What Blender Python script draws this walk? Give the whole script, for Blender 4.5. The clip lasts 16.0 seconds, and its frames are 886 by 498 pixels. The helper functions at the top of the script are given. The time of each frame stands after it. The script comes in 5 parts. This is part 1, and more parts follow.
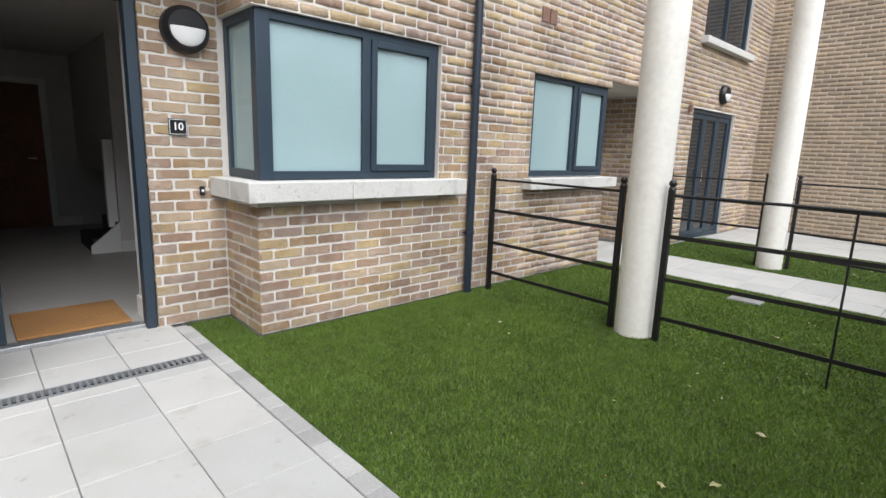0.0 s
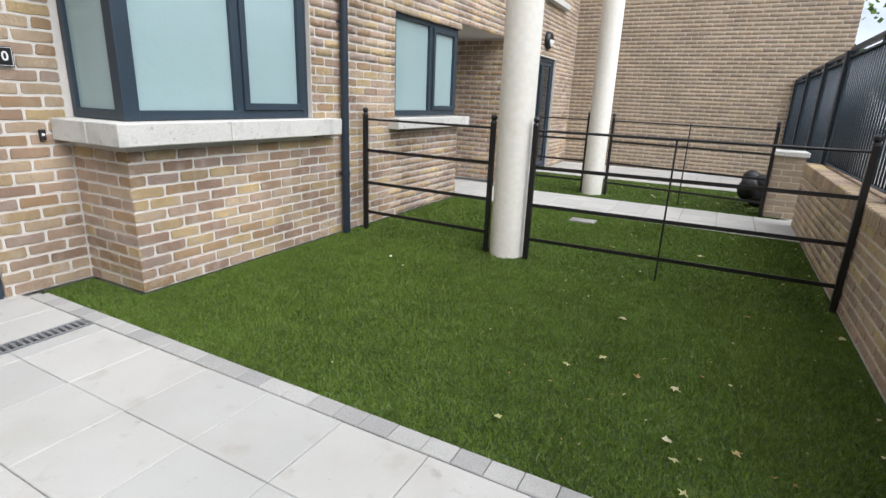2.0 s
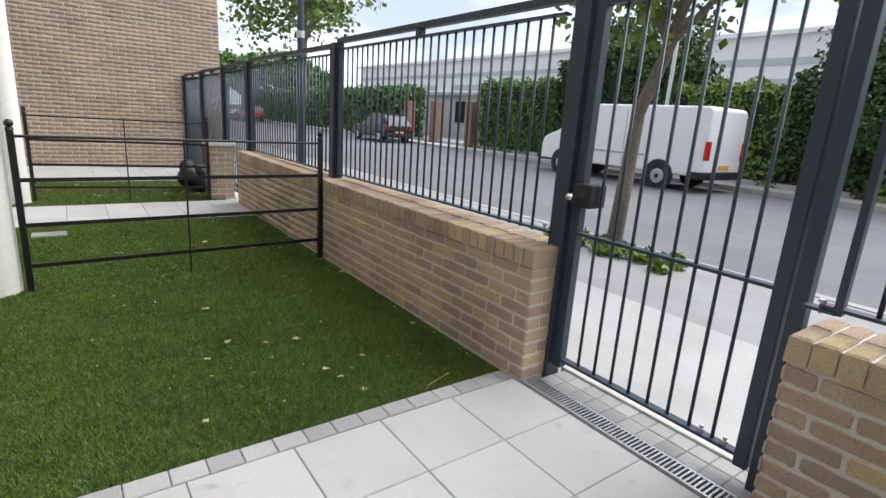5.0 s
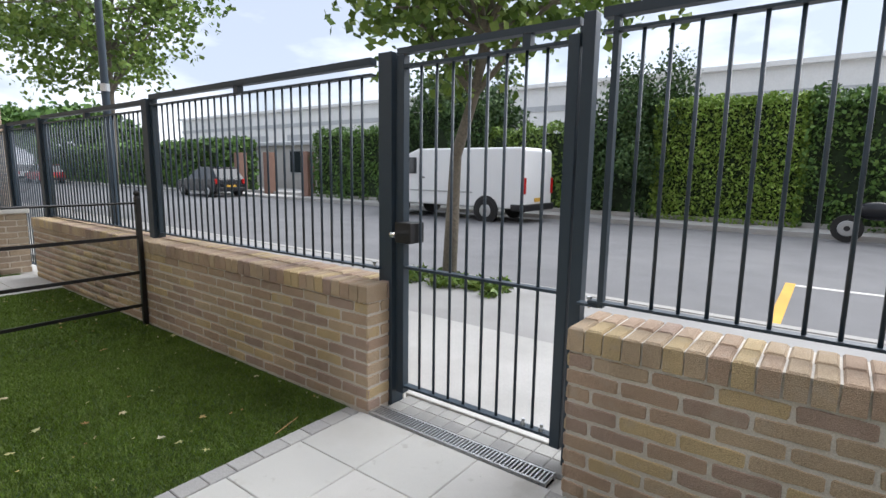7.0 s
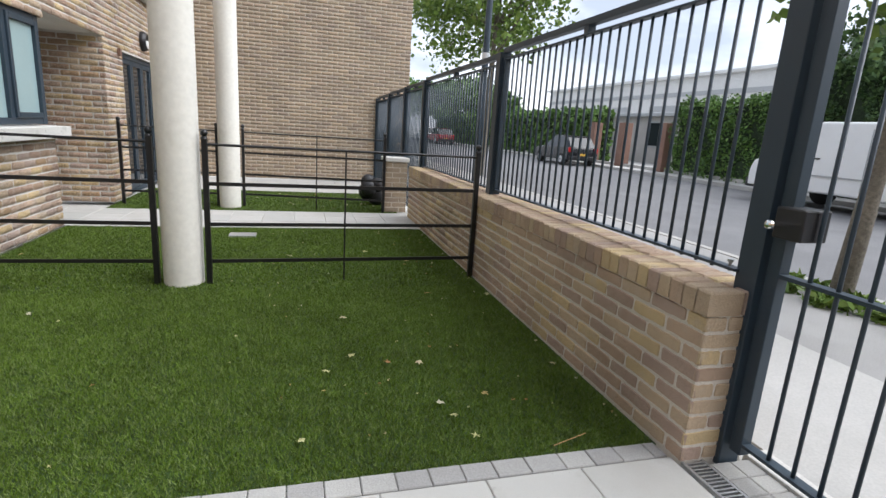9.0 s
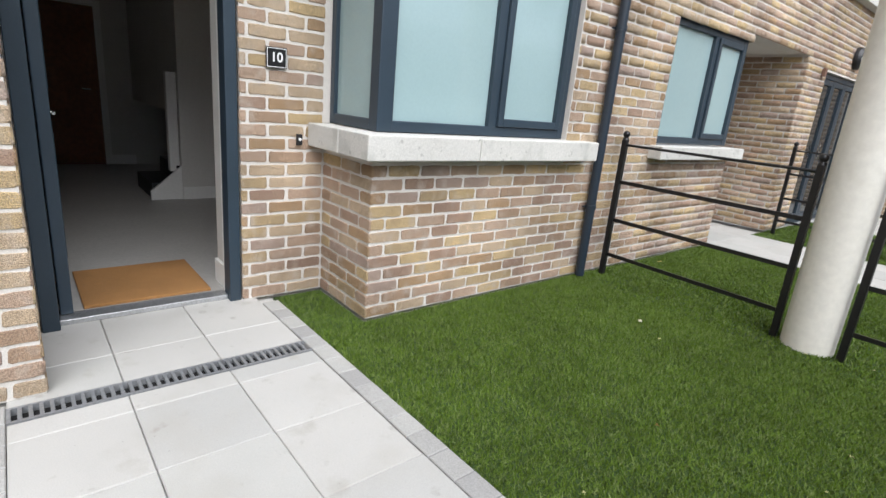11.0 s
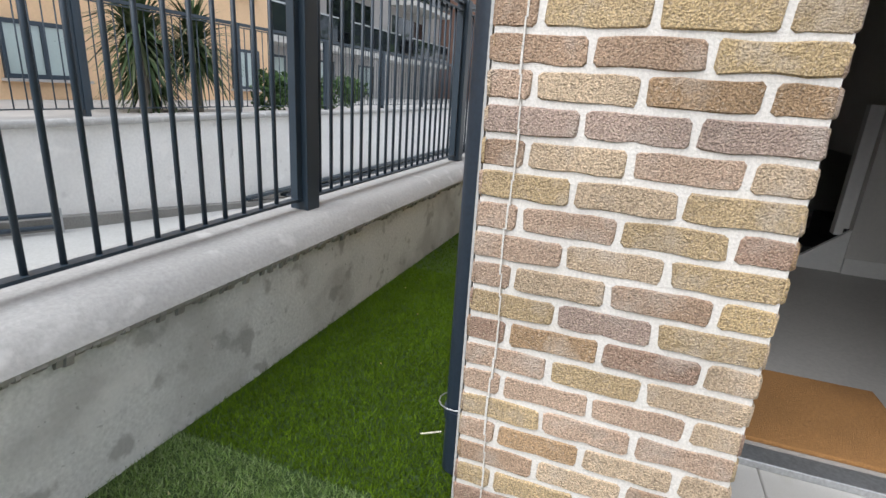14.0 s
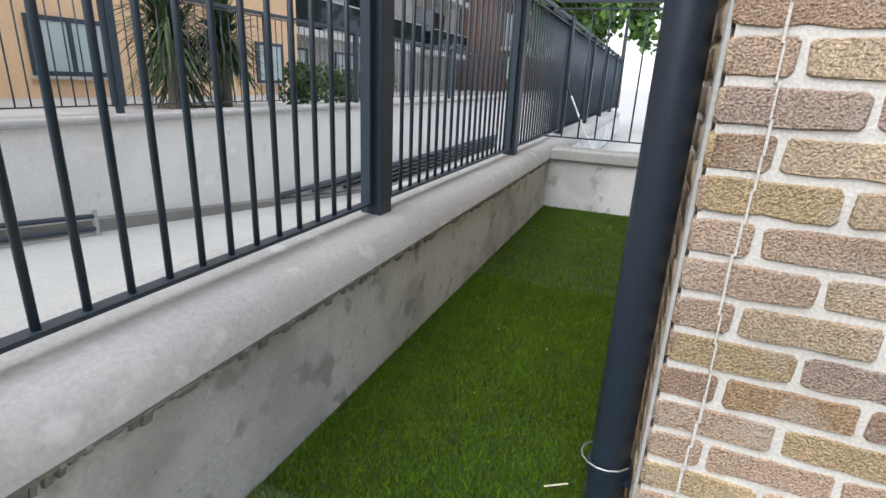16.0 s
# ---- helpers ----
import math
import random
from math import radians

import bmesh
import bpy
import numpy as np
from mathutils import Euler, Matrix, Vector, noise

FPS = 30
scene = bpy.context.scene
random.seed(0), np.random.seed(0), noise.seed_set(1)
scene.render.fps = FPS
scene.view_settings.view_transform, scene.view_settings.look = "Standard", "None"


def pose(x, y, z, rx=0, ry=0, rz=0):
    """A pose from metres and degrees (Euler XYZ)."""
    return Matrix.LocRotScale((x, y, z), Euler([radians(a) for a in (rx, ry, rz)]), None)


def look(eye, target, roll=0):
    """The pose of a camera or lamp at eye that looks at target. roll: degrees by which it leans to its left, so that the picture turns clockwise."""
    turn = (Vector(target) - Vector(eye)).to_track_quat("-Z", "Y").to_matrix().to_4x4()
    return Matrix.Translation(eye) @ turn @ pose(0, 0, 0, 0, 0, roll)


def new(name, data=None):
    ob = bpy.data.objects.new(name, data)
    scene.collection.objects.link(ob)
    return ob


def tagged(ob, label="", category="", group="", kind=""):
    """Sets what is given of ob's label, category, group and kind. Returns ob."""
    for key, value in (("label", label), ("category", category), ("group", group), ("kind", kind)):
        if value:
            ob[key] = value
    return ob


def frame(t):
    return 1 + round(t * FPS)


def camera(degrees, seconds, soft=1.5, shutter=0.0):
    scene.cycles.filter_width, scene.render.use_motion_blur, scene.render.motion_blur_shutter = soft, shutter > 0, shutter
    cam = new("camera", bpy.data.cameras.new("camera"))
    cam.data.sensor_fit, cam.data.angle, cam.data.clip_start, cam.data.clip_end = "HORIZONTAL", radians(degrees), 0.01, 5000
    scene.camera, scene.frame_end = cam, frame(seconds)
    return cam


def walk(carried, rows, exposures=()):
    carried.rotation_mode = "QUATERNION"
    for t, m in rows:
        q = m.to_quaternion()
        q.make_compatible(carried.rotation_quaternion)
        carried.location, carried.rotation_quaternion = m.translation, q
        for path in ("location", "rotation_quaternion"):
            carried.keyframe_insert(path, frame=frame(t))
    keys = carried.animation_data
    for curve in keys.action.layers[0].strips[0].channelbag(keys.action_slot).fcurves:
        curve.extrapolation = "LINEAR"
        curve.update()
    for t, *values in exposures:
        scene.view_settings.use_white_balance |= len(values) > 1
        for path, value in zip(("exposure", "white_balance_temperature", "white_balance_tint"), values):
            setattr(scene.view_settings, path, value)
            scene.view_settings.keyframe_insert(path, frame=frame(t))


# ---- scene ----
cam = camera(81.5, 16.0)

PATH = [
    (0, (3.334, -1.421, 1.318), (1.903, -0.077, 0.939), 2.0),
    (0.5, (3.321, -1.465, 1.297), (2.022, -0.012, 0.849), 2.0),
    (1, (3.256, -1.551, 1.279), (2.083, -0.01, 0.779), 2.1),
    (1.5, (3.195, -1.736, 1.284), (2.149, -0.117, 0.75), 2.1),
    (2, (3.105, -1.84, 1.277), (2.218, -0.138, 0.715), 2.3),
    (2.5, (2.944, -1.863, 1.268), (2.252, -0.08, 0.681), 2.5),
    (3, (2.754, -1.902, 1.275), (2.323, -0.046, 0.667), 3.1),
    (3.5, (2.555, -2.05, 1.277), (2.454, -0.148, 0.665), 3.8),
    (4, (2.379, -2.089, 1.28), (2.683, -0.206, 0.678), 4.4),
    (4.5, (2.261, -2.095, 1.287), (2.999, -0.32, 0.735), 4.2),
    (5, (2.101, -2.233, 1.357), (3.247, -0.67, 0.863), 3.8),
    (5.2, (2.032, -2.297, 1.364), (3.31, -0.828, 0.908), 3.6),
    (7.3, (2.029, -2.453, 1.371), (3.606, -1.258, 1.079), 0.7),
    (7.5, (2.114, -2.418, 1.337), (3.643, -1.164, 1.042), 1.1),
    (8, (2.293, -2.311, 1.321), (3.628, -0.863, 0.971), 1.7),
    (8.5, (2.368, -2.168, 1.301), (3.375, -0.489, 0.891), 2.8),
    (9, (2.466, -1.987, 1.277), (3.003, -0.115, 0.825), 3.7),
    (9.5, (2.53, -1.825, 1.287), (2.512, 0.113, 0.793), 4.7),
    (10, (2.571, -1.69, 1.305), (1.972, 0.144, 0.779), 5.0),
    (10.2, (2.55, -1.637, 1.295), (1.736, 0.11, 0.761), 5.2),
    (12.3, (1.86, -1.368, 1.251), (-0.042, -1.096, 0.696), 4.9),
    (12.5, (1.762, -1.386, 1.255), (-0.155, -1.262, 0.696), 4.9),
    (13, (1.527, -1.438, 1.261), (-0.381, -1.643, 0.697), 4.5),
    (13.5, (1.346, -1.607, 1.23), (-0.511, -2.068, 0.649), 4.2),
    (14, (1.192, -1.806, 1.22), (-0.609, -2.44, 0.624), 3.7),
    (14.5, (1.034, -2.044, 1.2), (-0.729, -2.763, 0.586), 3.1),
    (15, (0.998, -2.206, 1.181), (-0.748, -2.958, 0.561), 2.8),
    (15.5, (1.022, -2.262, 1.191), (-0.722, -3.012, 0.562), 2.6),
    (16, (1.014, -2.227, 1.182), (-0.756, -2.916, 0.554), 2.7),
]
walk(cam, [(t, look(eye, target, roll)) for t, eye, target, roll in PATH],
     exposures=[(0, 1.12, 6200, 11), (3, 1.13, 6200, 11), (5, 1.13, 6200, 11), (8, 1.06, 6200, 11), (10, 1.14, 6200, 11), (13, 1.22, 6200, 11), (14.5, 1.08, 6200, 11), (16, 1.03, 6200, 11)])

# ---- world, sun and exposure ----
world = bpy.data.worlds.new("world")
scene.world = world
world.use_nodes = True
wn, wl = world.node_tree.nodes, world.node_tree.links
wn.clear()
w_out, w_bg = wn.new("ShaderNodeOutputWorld"), wn.new("ShaderNodeBackground")
sky = wn.new("ShaderNodeTexSky")
sky.sky_type, sky.sun_disc = "NISHITA", False
sky.sun_elevation, sky.sun_rotation = radians(48), radians(109)
w_co, w_map, w_noise = wn.new("ShaderNodeTexCoord"), wn.new("ShaderNodeMapping"), wn.new("ShaderNodeTexNoise")
w_map.inputs["Scale"].default_value = (1.0, 1.0, 2.6)
w_noise.inputs["Scale"].default_value, w_noise.inputs["Detail"].default_value = 2.6, 6
w_ramp, w_mix = wn.new("ShaderNodeValToRGB"), wn.new("ShaderNodeMixRGB")
w_ramp.color_ramp.elements[0].position, w_ramp.color_ramp.elements[0].color = 0.40, (2.9, 3.15, 3.6, 1)
w_ramp.color_ramp.elements[1].position, w_ramp.color_ramp.elements[1].color = 0.68, (8.0, 8.1, 8.3, 1)
w_mix.inputs[0].default_value = 0.88
wl.new(w_co.outputs["Generated"], w_map.inputs["Vector"])
wl.new(w_map.outputs[0], w_noise.inputs["Vector"])
wl.new(w_noise.outputs[0], w_ramp.inputs[0])
wl.new(sky.outputs[0], w_mix.inputs[1])
wl.new(w_ramp.outputs[0], w_mix.inputs[2])
wl.new(w_mix.outputs[0], w_bg.inputs["Color"])
w_bg.inputs["Strength"].default_value = 0.12
wl.new(w_bg.outputs[0], w_out.inputs["Surface"])
sun_data = bpy.data.lights.new("sun", "SUN")
sun_data.energy, sun_data.angle, sun_data.color = 2.1, radians(60), (1.0, 0.98, 0.95)
sun = new("sun", sun_data)
sun.matrix_world = look((11.5, -4, 13.5), (0, 0, 0))


# ---- materials ----
def material(name, colour, rough=0.7, metal=0.0, spots=(), grain=60.0, bump=0.2, vary=0.12, dist=0.004, spec=0.5, pieces=()):
    """Base colour with fine grain, broad stains and relief. pieces: colours dealt out piece by piece."""
    m = bpy.data.materials.new(name)
    m.use_nodes = True
    n, l = m.node_tree.nodes, m.node_tree.links
    b = n["Principled BSDF"]
    b.inputs["Roughness"].default_value, b.inputs["Metallic"].default_value = rough, metal
    b.inputs["Specular IOR Level"].default_value = spec
    geo = n.new("ShaderNodeNewGeometry")
    fine, broad = n.new("ShaderNodeTexNoise"), n.new("ShaderNodeTexNoise")
    fine.inputs["Scale"].default_value, fine.inputs["Detail"].default_value = grain, 5
    broad.inputs["Scale"].default_value, broad.inputs["Detail"].default_value = 1.7, 6
    for t in (fine, broad):
        l.new(geo.outputs["Position"], t.inputs["Vector"])
    if pieces:
        info, add, fr = n.new("ShaderNodeObjectInfo"), n.new("ShaderNodeMath"), n.new("ShaderNodeMath")
        fr.operation = "FRACT"
        l.new(info.outputs["Random"], add.inputs[0])
        l.new(geo.outputs["Random Per Island"], add.inputs[1])
        l.new(add.outputs[0], fr.inputs[0])
        ramp = n.new("ShaderNodeValToRGB")
        ramp.color_ramp.interpolation = "CONSTANT"
        while len(ramp.color_ramp.elements) < len(pieces):
            ramp.color_ramp.elements.new(0.5)
        for i, c in enumerate(pieces):
            ramp.color_ramp.elements[i].position, ramp.color_ramp.elements[i].color = i / len(pieces), (*c, 1)
        l.new(fr.outputs[0], ramp.inputs[0])
        source = ramp.outputs[0]
    else:
        rgb = n.new("ShaderNodeRGB")
        rgb.outputs[0].default_value = (*colour, 1)
        source = rgb.outputs[0]

    def scaled(src, noise_out, amount):
        mr, mul = n.new("ShaderNodeMapRange"), n.new("ShaderNodeMixRGB")
        mr.inputs["From Min"].default_value, mr.inputs["From Max"].default_value = 0.3, 0.7
        mr.inputs["To Min"].default_value, mr.inputs["To Max"].default_value = 1 - amount, 1 + amount
        mul.blend_type, mul.inputs[0].default_value = "MULTIPLY", 1
        l.new(noise_out, mr.inputs["Value"])
        l.new(src, mul.inputs[1])
        l.new(mr.outputs[0], mul.inputs[2])
        return mul.outputs[0]
    source = scaled(source, fine.outputs[0], vary)
    source = scaled(source, broad.outputs[0], vary * 0.8)
    for sc, lo, hi, col, amount in spots:
        t, r, mx = n.new("ShaderNodeTexNoise"), n.new("ShaderNodeValToRGB"), n.new("ShaderNodeMixRGB")
        t.inputs["Scale"].default_value, t.inputs["Detail"].default_value = sc, 7
        l.new(geo.outputs["Position"], t.inputs["Vector"])
        r.color_ramp.elements[0].position, r.color_ramp.elements[0].color = lo, (0, 0, 0, 1)
        r.color_ramp.elements[1].position, r.color_ramp.elements[1].color = hi, (amount, amount, amount, 1)
        l.new(t.outputs[0], r.inputs[0])
        l.new(r.outputs[0], mx.inputs[0])
        l.new(source, mx.inputs[1])
        mx.inputs[2].default_value = (*col, 1)
        source = mx.outputs[0]
    l.new(source, b.inputs["Base Color"])
    if bump:
        bp = n.new("ShaderNodeBump")
        bp.inputs["Strength"].default_value, bp.inputs["Distance"].default_value = bump, dist
        l.new(fine.outputs[0], bp.inputs["Height"])
        l.new(bp.outputs[0], b.inputs["Normal"])
    return m


YELLOW, BUFF, BROWN, PLUM = (0.54, 0.40, 0.215), (0.51, 0.39, 0.265), (0.46, 0.33, 0.24), (0.40, 0.30, 0.245)
M_BRICK = material("stock_brick", (0, 0, 0), 0.92, bump=1.0, grain=230, vary=0.45, dist=0.012, pieces=(YELLOW, BUFF, BROWN, PLUM, BUFF, (0.40, 0.265, 0.15), (0.35, 0.235, 0.17), (0.45, 0.335, 0.19), BROWN, (0.38, 0.26, 0.175)), spots=((11, 0.52, 0.72, (0.56, 0.49, 0.42), 0.55), (70, 0.63, 0.72, (0.16, 0.12, 0.09), 0.4), (160, 0.57, 0.66, (0.58, 0.46, 0.34), 0.65), (210, 0.56, 0.65, (0.14, 0.09, 0.065), 0.5)))
M_MORTAR = material("lime_mortar", (0.615, 0.585, 0.54), 0.95, bump=0.6, grain=160, vary=0.12, spots=((5, 0.58, 0.7, (0.55, 0.5, 0.44), 0.6),))
M_BRICK3 = material("brown_brick", (0, 0, 0), 0.92, bump=1.0, grain=260, vary=0.26, dist=0.006, pieces=((0.46, 0.355, 0.24), (0.40, 0.29, 0.21), (0.50, 0.385, 0.22), (0.36, 0.265, 0.21), (0.44, 0.34, 0.235), (0.42, 0.31, 0.22)), spots=((14, 0.55, 0.72, (0.44, 0.37, 0.29), 0.5), (120, 0.62, 0.7, (0.14, 0.10, 0.08), 0.45)))
M_MORTAR3 = material("grey_mortar", (0.60, 0.56, 0.50), 0.95, bump=0.6, grain=160, vary=0.14)
M_BRICK2 = material("tan_brick", (0, 0, 0), 0.92, bump=0.7, grain=130, vary=0.16, dist=0.005, pieces=((0.34, 0.265, 0.185), (0.30, 0.235, 0.17), (0.37, 0.285, 0.195), (0.285, 0.225, 0.17), (0.35, 0.27, 0.195), (0.32, 0.255, 0.18)))
M_MORTAR2 = material("tan_mortar", (0.52, 0.46, 0.38), 0.95, bump=0.6, grain=160, vary=0.12)
M_STONE = material("cast_stone", (0.57, 0.56, 0.525), 0.85, bump=0.4, grain=90, vary=0.09, spots=((6, 0.55, 0.7, (0.38, 0.38, 0.35), 0.6), (22, 0.64, 0.72, (0.2, 0.2, 0.18), 0.5)))
M_COLUMN = material("painted_column", (0.72, 0.70, 0.64), 0.7, bump=0.3, grain=25, vary=0.05, spots=((4, 0.6, 0.75, (0.55, 0.52, 0.44), 0.5),))
M_SLAB = material("paving_slab", (0, 0, 0), 0.85, bump=0.25, grain=240, vary=0.06, pieces=((0.43, 0.425, 0.40), (0.455, 0.445, 0.42), (0.41, 0.405, 0.385), (0.44, 0.43, 0.405)), spots=((2.3, 0.52, 0.72, (0.37, 0.355, 0.32), 0.6), (5, 0.62, 0.72, (0.33, 0.31, 0.27), 0.5), (9, 0.65, 0.73, (0.27, 0.25, 0.22), 0.55), (45, 0.70, 0.74, (0.2, 0.19, 0.17), 0.5)))
M_SETT = material("grey_sett", (0, 0, 0), 0.88, bump=0.5, grain=150, vary=0.12, pieces=((0.33, 0.325, 0.31), (0.375, 0.37, 0.35), (0.30, 0.295, 0.285)))
M_JOINT = material("joint_sand", (0.52, 0.51, 0.48), 0.95, bump=0.5, grain=200)
M_ANTHRACITE = material("anthracite_paint", (0.024, 0.040, 0.057), 0.42, bump=0.05, grain=300, vary=0.12)
M_PIPE = material("anthracite_pipe", (0.018, 0.028, 0.042), 0.38, bump=0.08, grain=90, vary=0.15)
M_BLACK = material("black_iron_paint", (0.008, 0.008, 0.009), 0.4, bump=0.15, grain=120, vary=0.2)
M_STEEL = material("galvanised_steel", (0.55, 0.56, 0.57), 0.42, 0.85, bump=0.15, grain=80, vary=0.15)
M_GRATE = material("drain_grate", (0.30, 0.31, 0.32), 0.5, 0.5, bump=0.15, grain=80, vary=0.15)
M_CHROME = material("polished_chrome", (0.8, 0.8, 0.8), 0.12, 1.0, bump=0, vary=0.02)
M_VOID = material("dark_void", (0.01, 0.01, 0.01), 0.9, bump=0, vary=0.1)
M_FILM = material("frosted_glass", (0.30, 0.41, 0.42), 0.06, bump=0, vary=0.02, spec=0.6)
M_DARKGLASS = material("dark_glass", (0.02, 0.025, 0.03), 0.06, bump=0, vary=0.05, spec=0.45)
M_TURF = material("turf_base", (0.03, 0.06, 0.01), 0.95, bump=0.7, grain=260, vary=0.3, dist=0.01)
M_CONCRETE = material("rendered_concrete", (0.74, 0.75, 0.735), 0.88, bump=0.5, grain=70, vary=0.12, spots=((2.1, 0.52, 0.64, (0.44, 0.44, 0.425), 0.65), (5.5, 0.56, 0.70, (0.80, 0.80, 0.78), 0.6), (8.0, 0.58, 0.66, (0.30, 0.30, 0.29), 0.6), (38.0, 0.68, 0.72, (0.2, 0.2, 0.19), 0.5)))
M_COPING = material("concrete_coping", (0.40, 0.395, 0.38), 0.85, bump=0.5, grain=70, vary=0.1, spots=((2.2, 0.52, 0.72, (0.38, 0.375, 0.35), 0.5), (8, 0.58, 0.7, (0.66, 0.66, 0.64), 0.5), (60, 0.66, 0.72, (0.3, 0.3, 0.28), 0.4)))
M_RAMPWALL = material("white_render", (0.74, 0.735, 0.71), 0.85, bump=0.25, grain=30, vary=0.06, spots=((0.9, 0.5, 0.75, (0.60, 0.59, 0.56), 0.5), (3.5, 0.60, 0.7, (0.84, 0.83, 0.8), 0.6), (6, 0.64, 0.72, (0.45, 0.44, 0.42), 0.4)))
M_RAMPKERB = material("ramp_kerb", (0.22, 0.215, 0.20), 0.9, bump=0.4, grain=60, vary=0.15)
M_RAMP = material("ramp_concrete", (0.42, 0.42, 0.40), 0.85, bump=0.3, grain=40, vary=0.08)
M_ASPHALT = material("asphalt", (0.145, 0.145, 0.15), 0.85, bump=0.5, grain=140, vary=0.12, spots=((0.5, 0.5, 0.7, (0.19, 0.19, 0.19), 0.5),))
M_FOOTWAY = material("footway_concrete", (0.44, 0.43, 0.41), 0.9, bump=0.3, grain=90, vary=0.08, spots=((1.2, 0.5, 0.7, (0.32, 0.31, 0.29), 0.5),))
M_FOOTWAY2 = material("grey_footway", (0.31, 0.305, 0.295), 0.9, bump=0.3, grain=90, vary=0.1, spots=((1.2, 0.5, 0.7, (0.24, 0.235, 0.22), 0.5),))
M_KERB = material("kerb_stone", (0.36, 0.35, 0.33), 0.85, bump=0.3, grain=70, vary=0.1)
M_BARK = material("grey_bark", (0.14, 0.125, 0.10), 0.95, bump=0.9, grain=35, vary=0.25, dist=0.01)
M_PLASTER = material("hall_plaster", (0.62, 0.60, 0.56), 0.8, bump=0.05, grain=40, vary=0.03)
M_WHITE = material("white_paint", (0.78, 0.77, 0.74), 0.5, bump=0.05, grain=40, vary=0.03)
M_HALLFLOOR = material("grey_hall_floor", (0.40, 0.385, 0.36), 0.45, bump=0.1, grain=50, vary=0.08)
M_WOODDOOR = material("brown_wood_door", (0.20, 0.075, 0.03), 0.5, bump=0.15, grain=22, vary=0.2)
M_MAT = material("coir_mat", (0.42, 0.21, 0.07), 0.98, bump=1.0, grain=260, vary=0.25, dist=0.01)
M_PLATE = material("black_sign_plate", (0.012, 0.012, 0.013), 0.3, bump=0, vary=0.05)
M_LETTER = material("white_lettering", (0.8, 0.8, 0.8), 0.5, bump=0, vary=0.02)
M_PLASTIC = material("black_plastic", (0.012, 0.012, 0.014), 0.45, bump=0.05, grain=200, vary=0.1)
M_OPAL = material("opal_diffuser", (0.78, 0.78, 0.76), 0.35, bump=0, vary=0.02)
M_VANPAINT = material("white_van_paint", (0.76, 0.77, 0.78), 0.28, bump=0, vary=0.03)
M_CARBLACK = material("black_car_paint", (0.010, 0.011, 0.014), 0.25, bump=0, vary=0.05, spec=0.4)
M_CARRED = material("red_car_paint", (0.38, 0.02, 0.025), 0.2, bump=0, vary=0.05, spec=0.7)
M_TYRE = material("tyre_rubber", (0.02, 0.02, 0.02), 0.85, bump=0.2, grain=90, vary=0.15)
M_RIM = material("wheel_rim", (0.45, 0.46, 0.47), 0.35, 0.8, bump=0, vary=0.05)
M_REDLAMP = material("red_tail_lamp", (0.45, 0.015, 0.015), 0.2, bump=0, vary=0.05)
M_YELLOW = material("yellow_road_paint", (0.62, 0.36, 0.05), 0.8, bump=0.3, grain=90, vary=0.15)
M_ROADWHITE = material("white_road_paint", (0.62, 0.60, 0.57), 0.8, bump=0.3, grain=90, vary=0.15)
M_ORANGE = material("orange_render", (0.76, 0.52, 0.31), 0.9, bump=0.15, grain=25, vary=0.05)
M_GREYRENDER = material("grey_render", (0.42, 0.40, 0.38), 0.9, bump=0.15, grain=25, vary=0.06)
M_WAREHOUSE = material("pale_cladding", (0.60, 0.60, 0.59), 0.7, bump=0.1, grain=8, vary=0.04)
M_ROOFGREY = material("grey_cladding_band", (0.36, 0.37, 0.38), 0.7, bump=0.1, grain=8, vary=0.05)
M_REDBRICK = material("red_brown_brick", (0.2, 0.115, 0.085), 0.9, bump=0.4, grain=20, vary=0.15)
M_BLIND = material("pale_window", (0.42, 0.50, 0.48), 0.15, bump=0, vary=0.05)
M_DRYLEAF = material("fallen_leaf", (0, 0, 0), 0.8, bump=0.2, grain=90, vary=0.15, pieces=((0.62, 0.55, 0.36), (0.55, 0.42, 0.18), (0.66, 0.62, 0.48), (0.45, 0.27, 0.12), (0.58, 0.56, 0.30)))


def leafy(name, pieces, spec=0.3):
    m = material(name, (0, 0, 0), 0.6, bump=0, vary=0.15, grain=9, pieces=pieces, spec=spec)
    b = m.node_tree.nodes["Principled BSDF"]
    b.inputs["Transmission Weight"].default_value = 0.0
    b.inputs["Subsurface Weight"].default_value = 0.0
    return m


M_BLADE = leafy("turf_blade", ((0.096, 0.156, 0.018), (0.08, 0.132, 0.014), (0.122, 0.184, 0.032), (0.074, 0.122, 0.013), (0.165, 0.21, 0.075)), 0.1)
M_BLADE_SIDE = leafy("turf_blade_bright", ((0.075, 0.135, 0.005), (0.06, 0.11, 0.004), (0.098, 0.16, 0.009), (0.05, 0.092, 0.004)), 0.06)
# Lighter copy of the turf; light off the opposite-leaning pile is in the colour.
M_BLADE_SHEEN = leafy("turf_blade_pale_sheen", ((0.12, 0.19, 0.045), (0.10, 0.165, 0.035), (0.145, 0.215, 0.065), (0.09, 0.145, 0.03), (0.17, 0.22, 0.09)))
M_CLIPPED = leafy("clipped_hedge_leaf", ((0.18, 0.28, 0.04), (0.21, 0.32, 0.055), (0.14, 0.235, 0.03), (0.25, 0.35, 0.07)))
M_HEDGE = leafy("hedge_leaf", ((0.075, 0.15, 0.03), (0.10, 0.185, 0.04), (0.055, 0.115, 0.025), (0.13, 0.22, 0.05)))
M_IVY = leafy("dark_ivy_leaf", ((0.045, 0.09, 0.028), (0.065, 0.12, 0.036), (0.03, 0.065, 0.02), (0.085, 0.145, 0.042)))
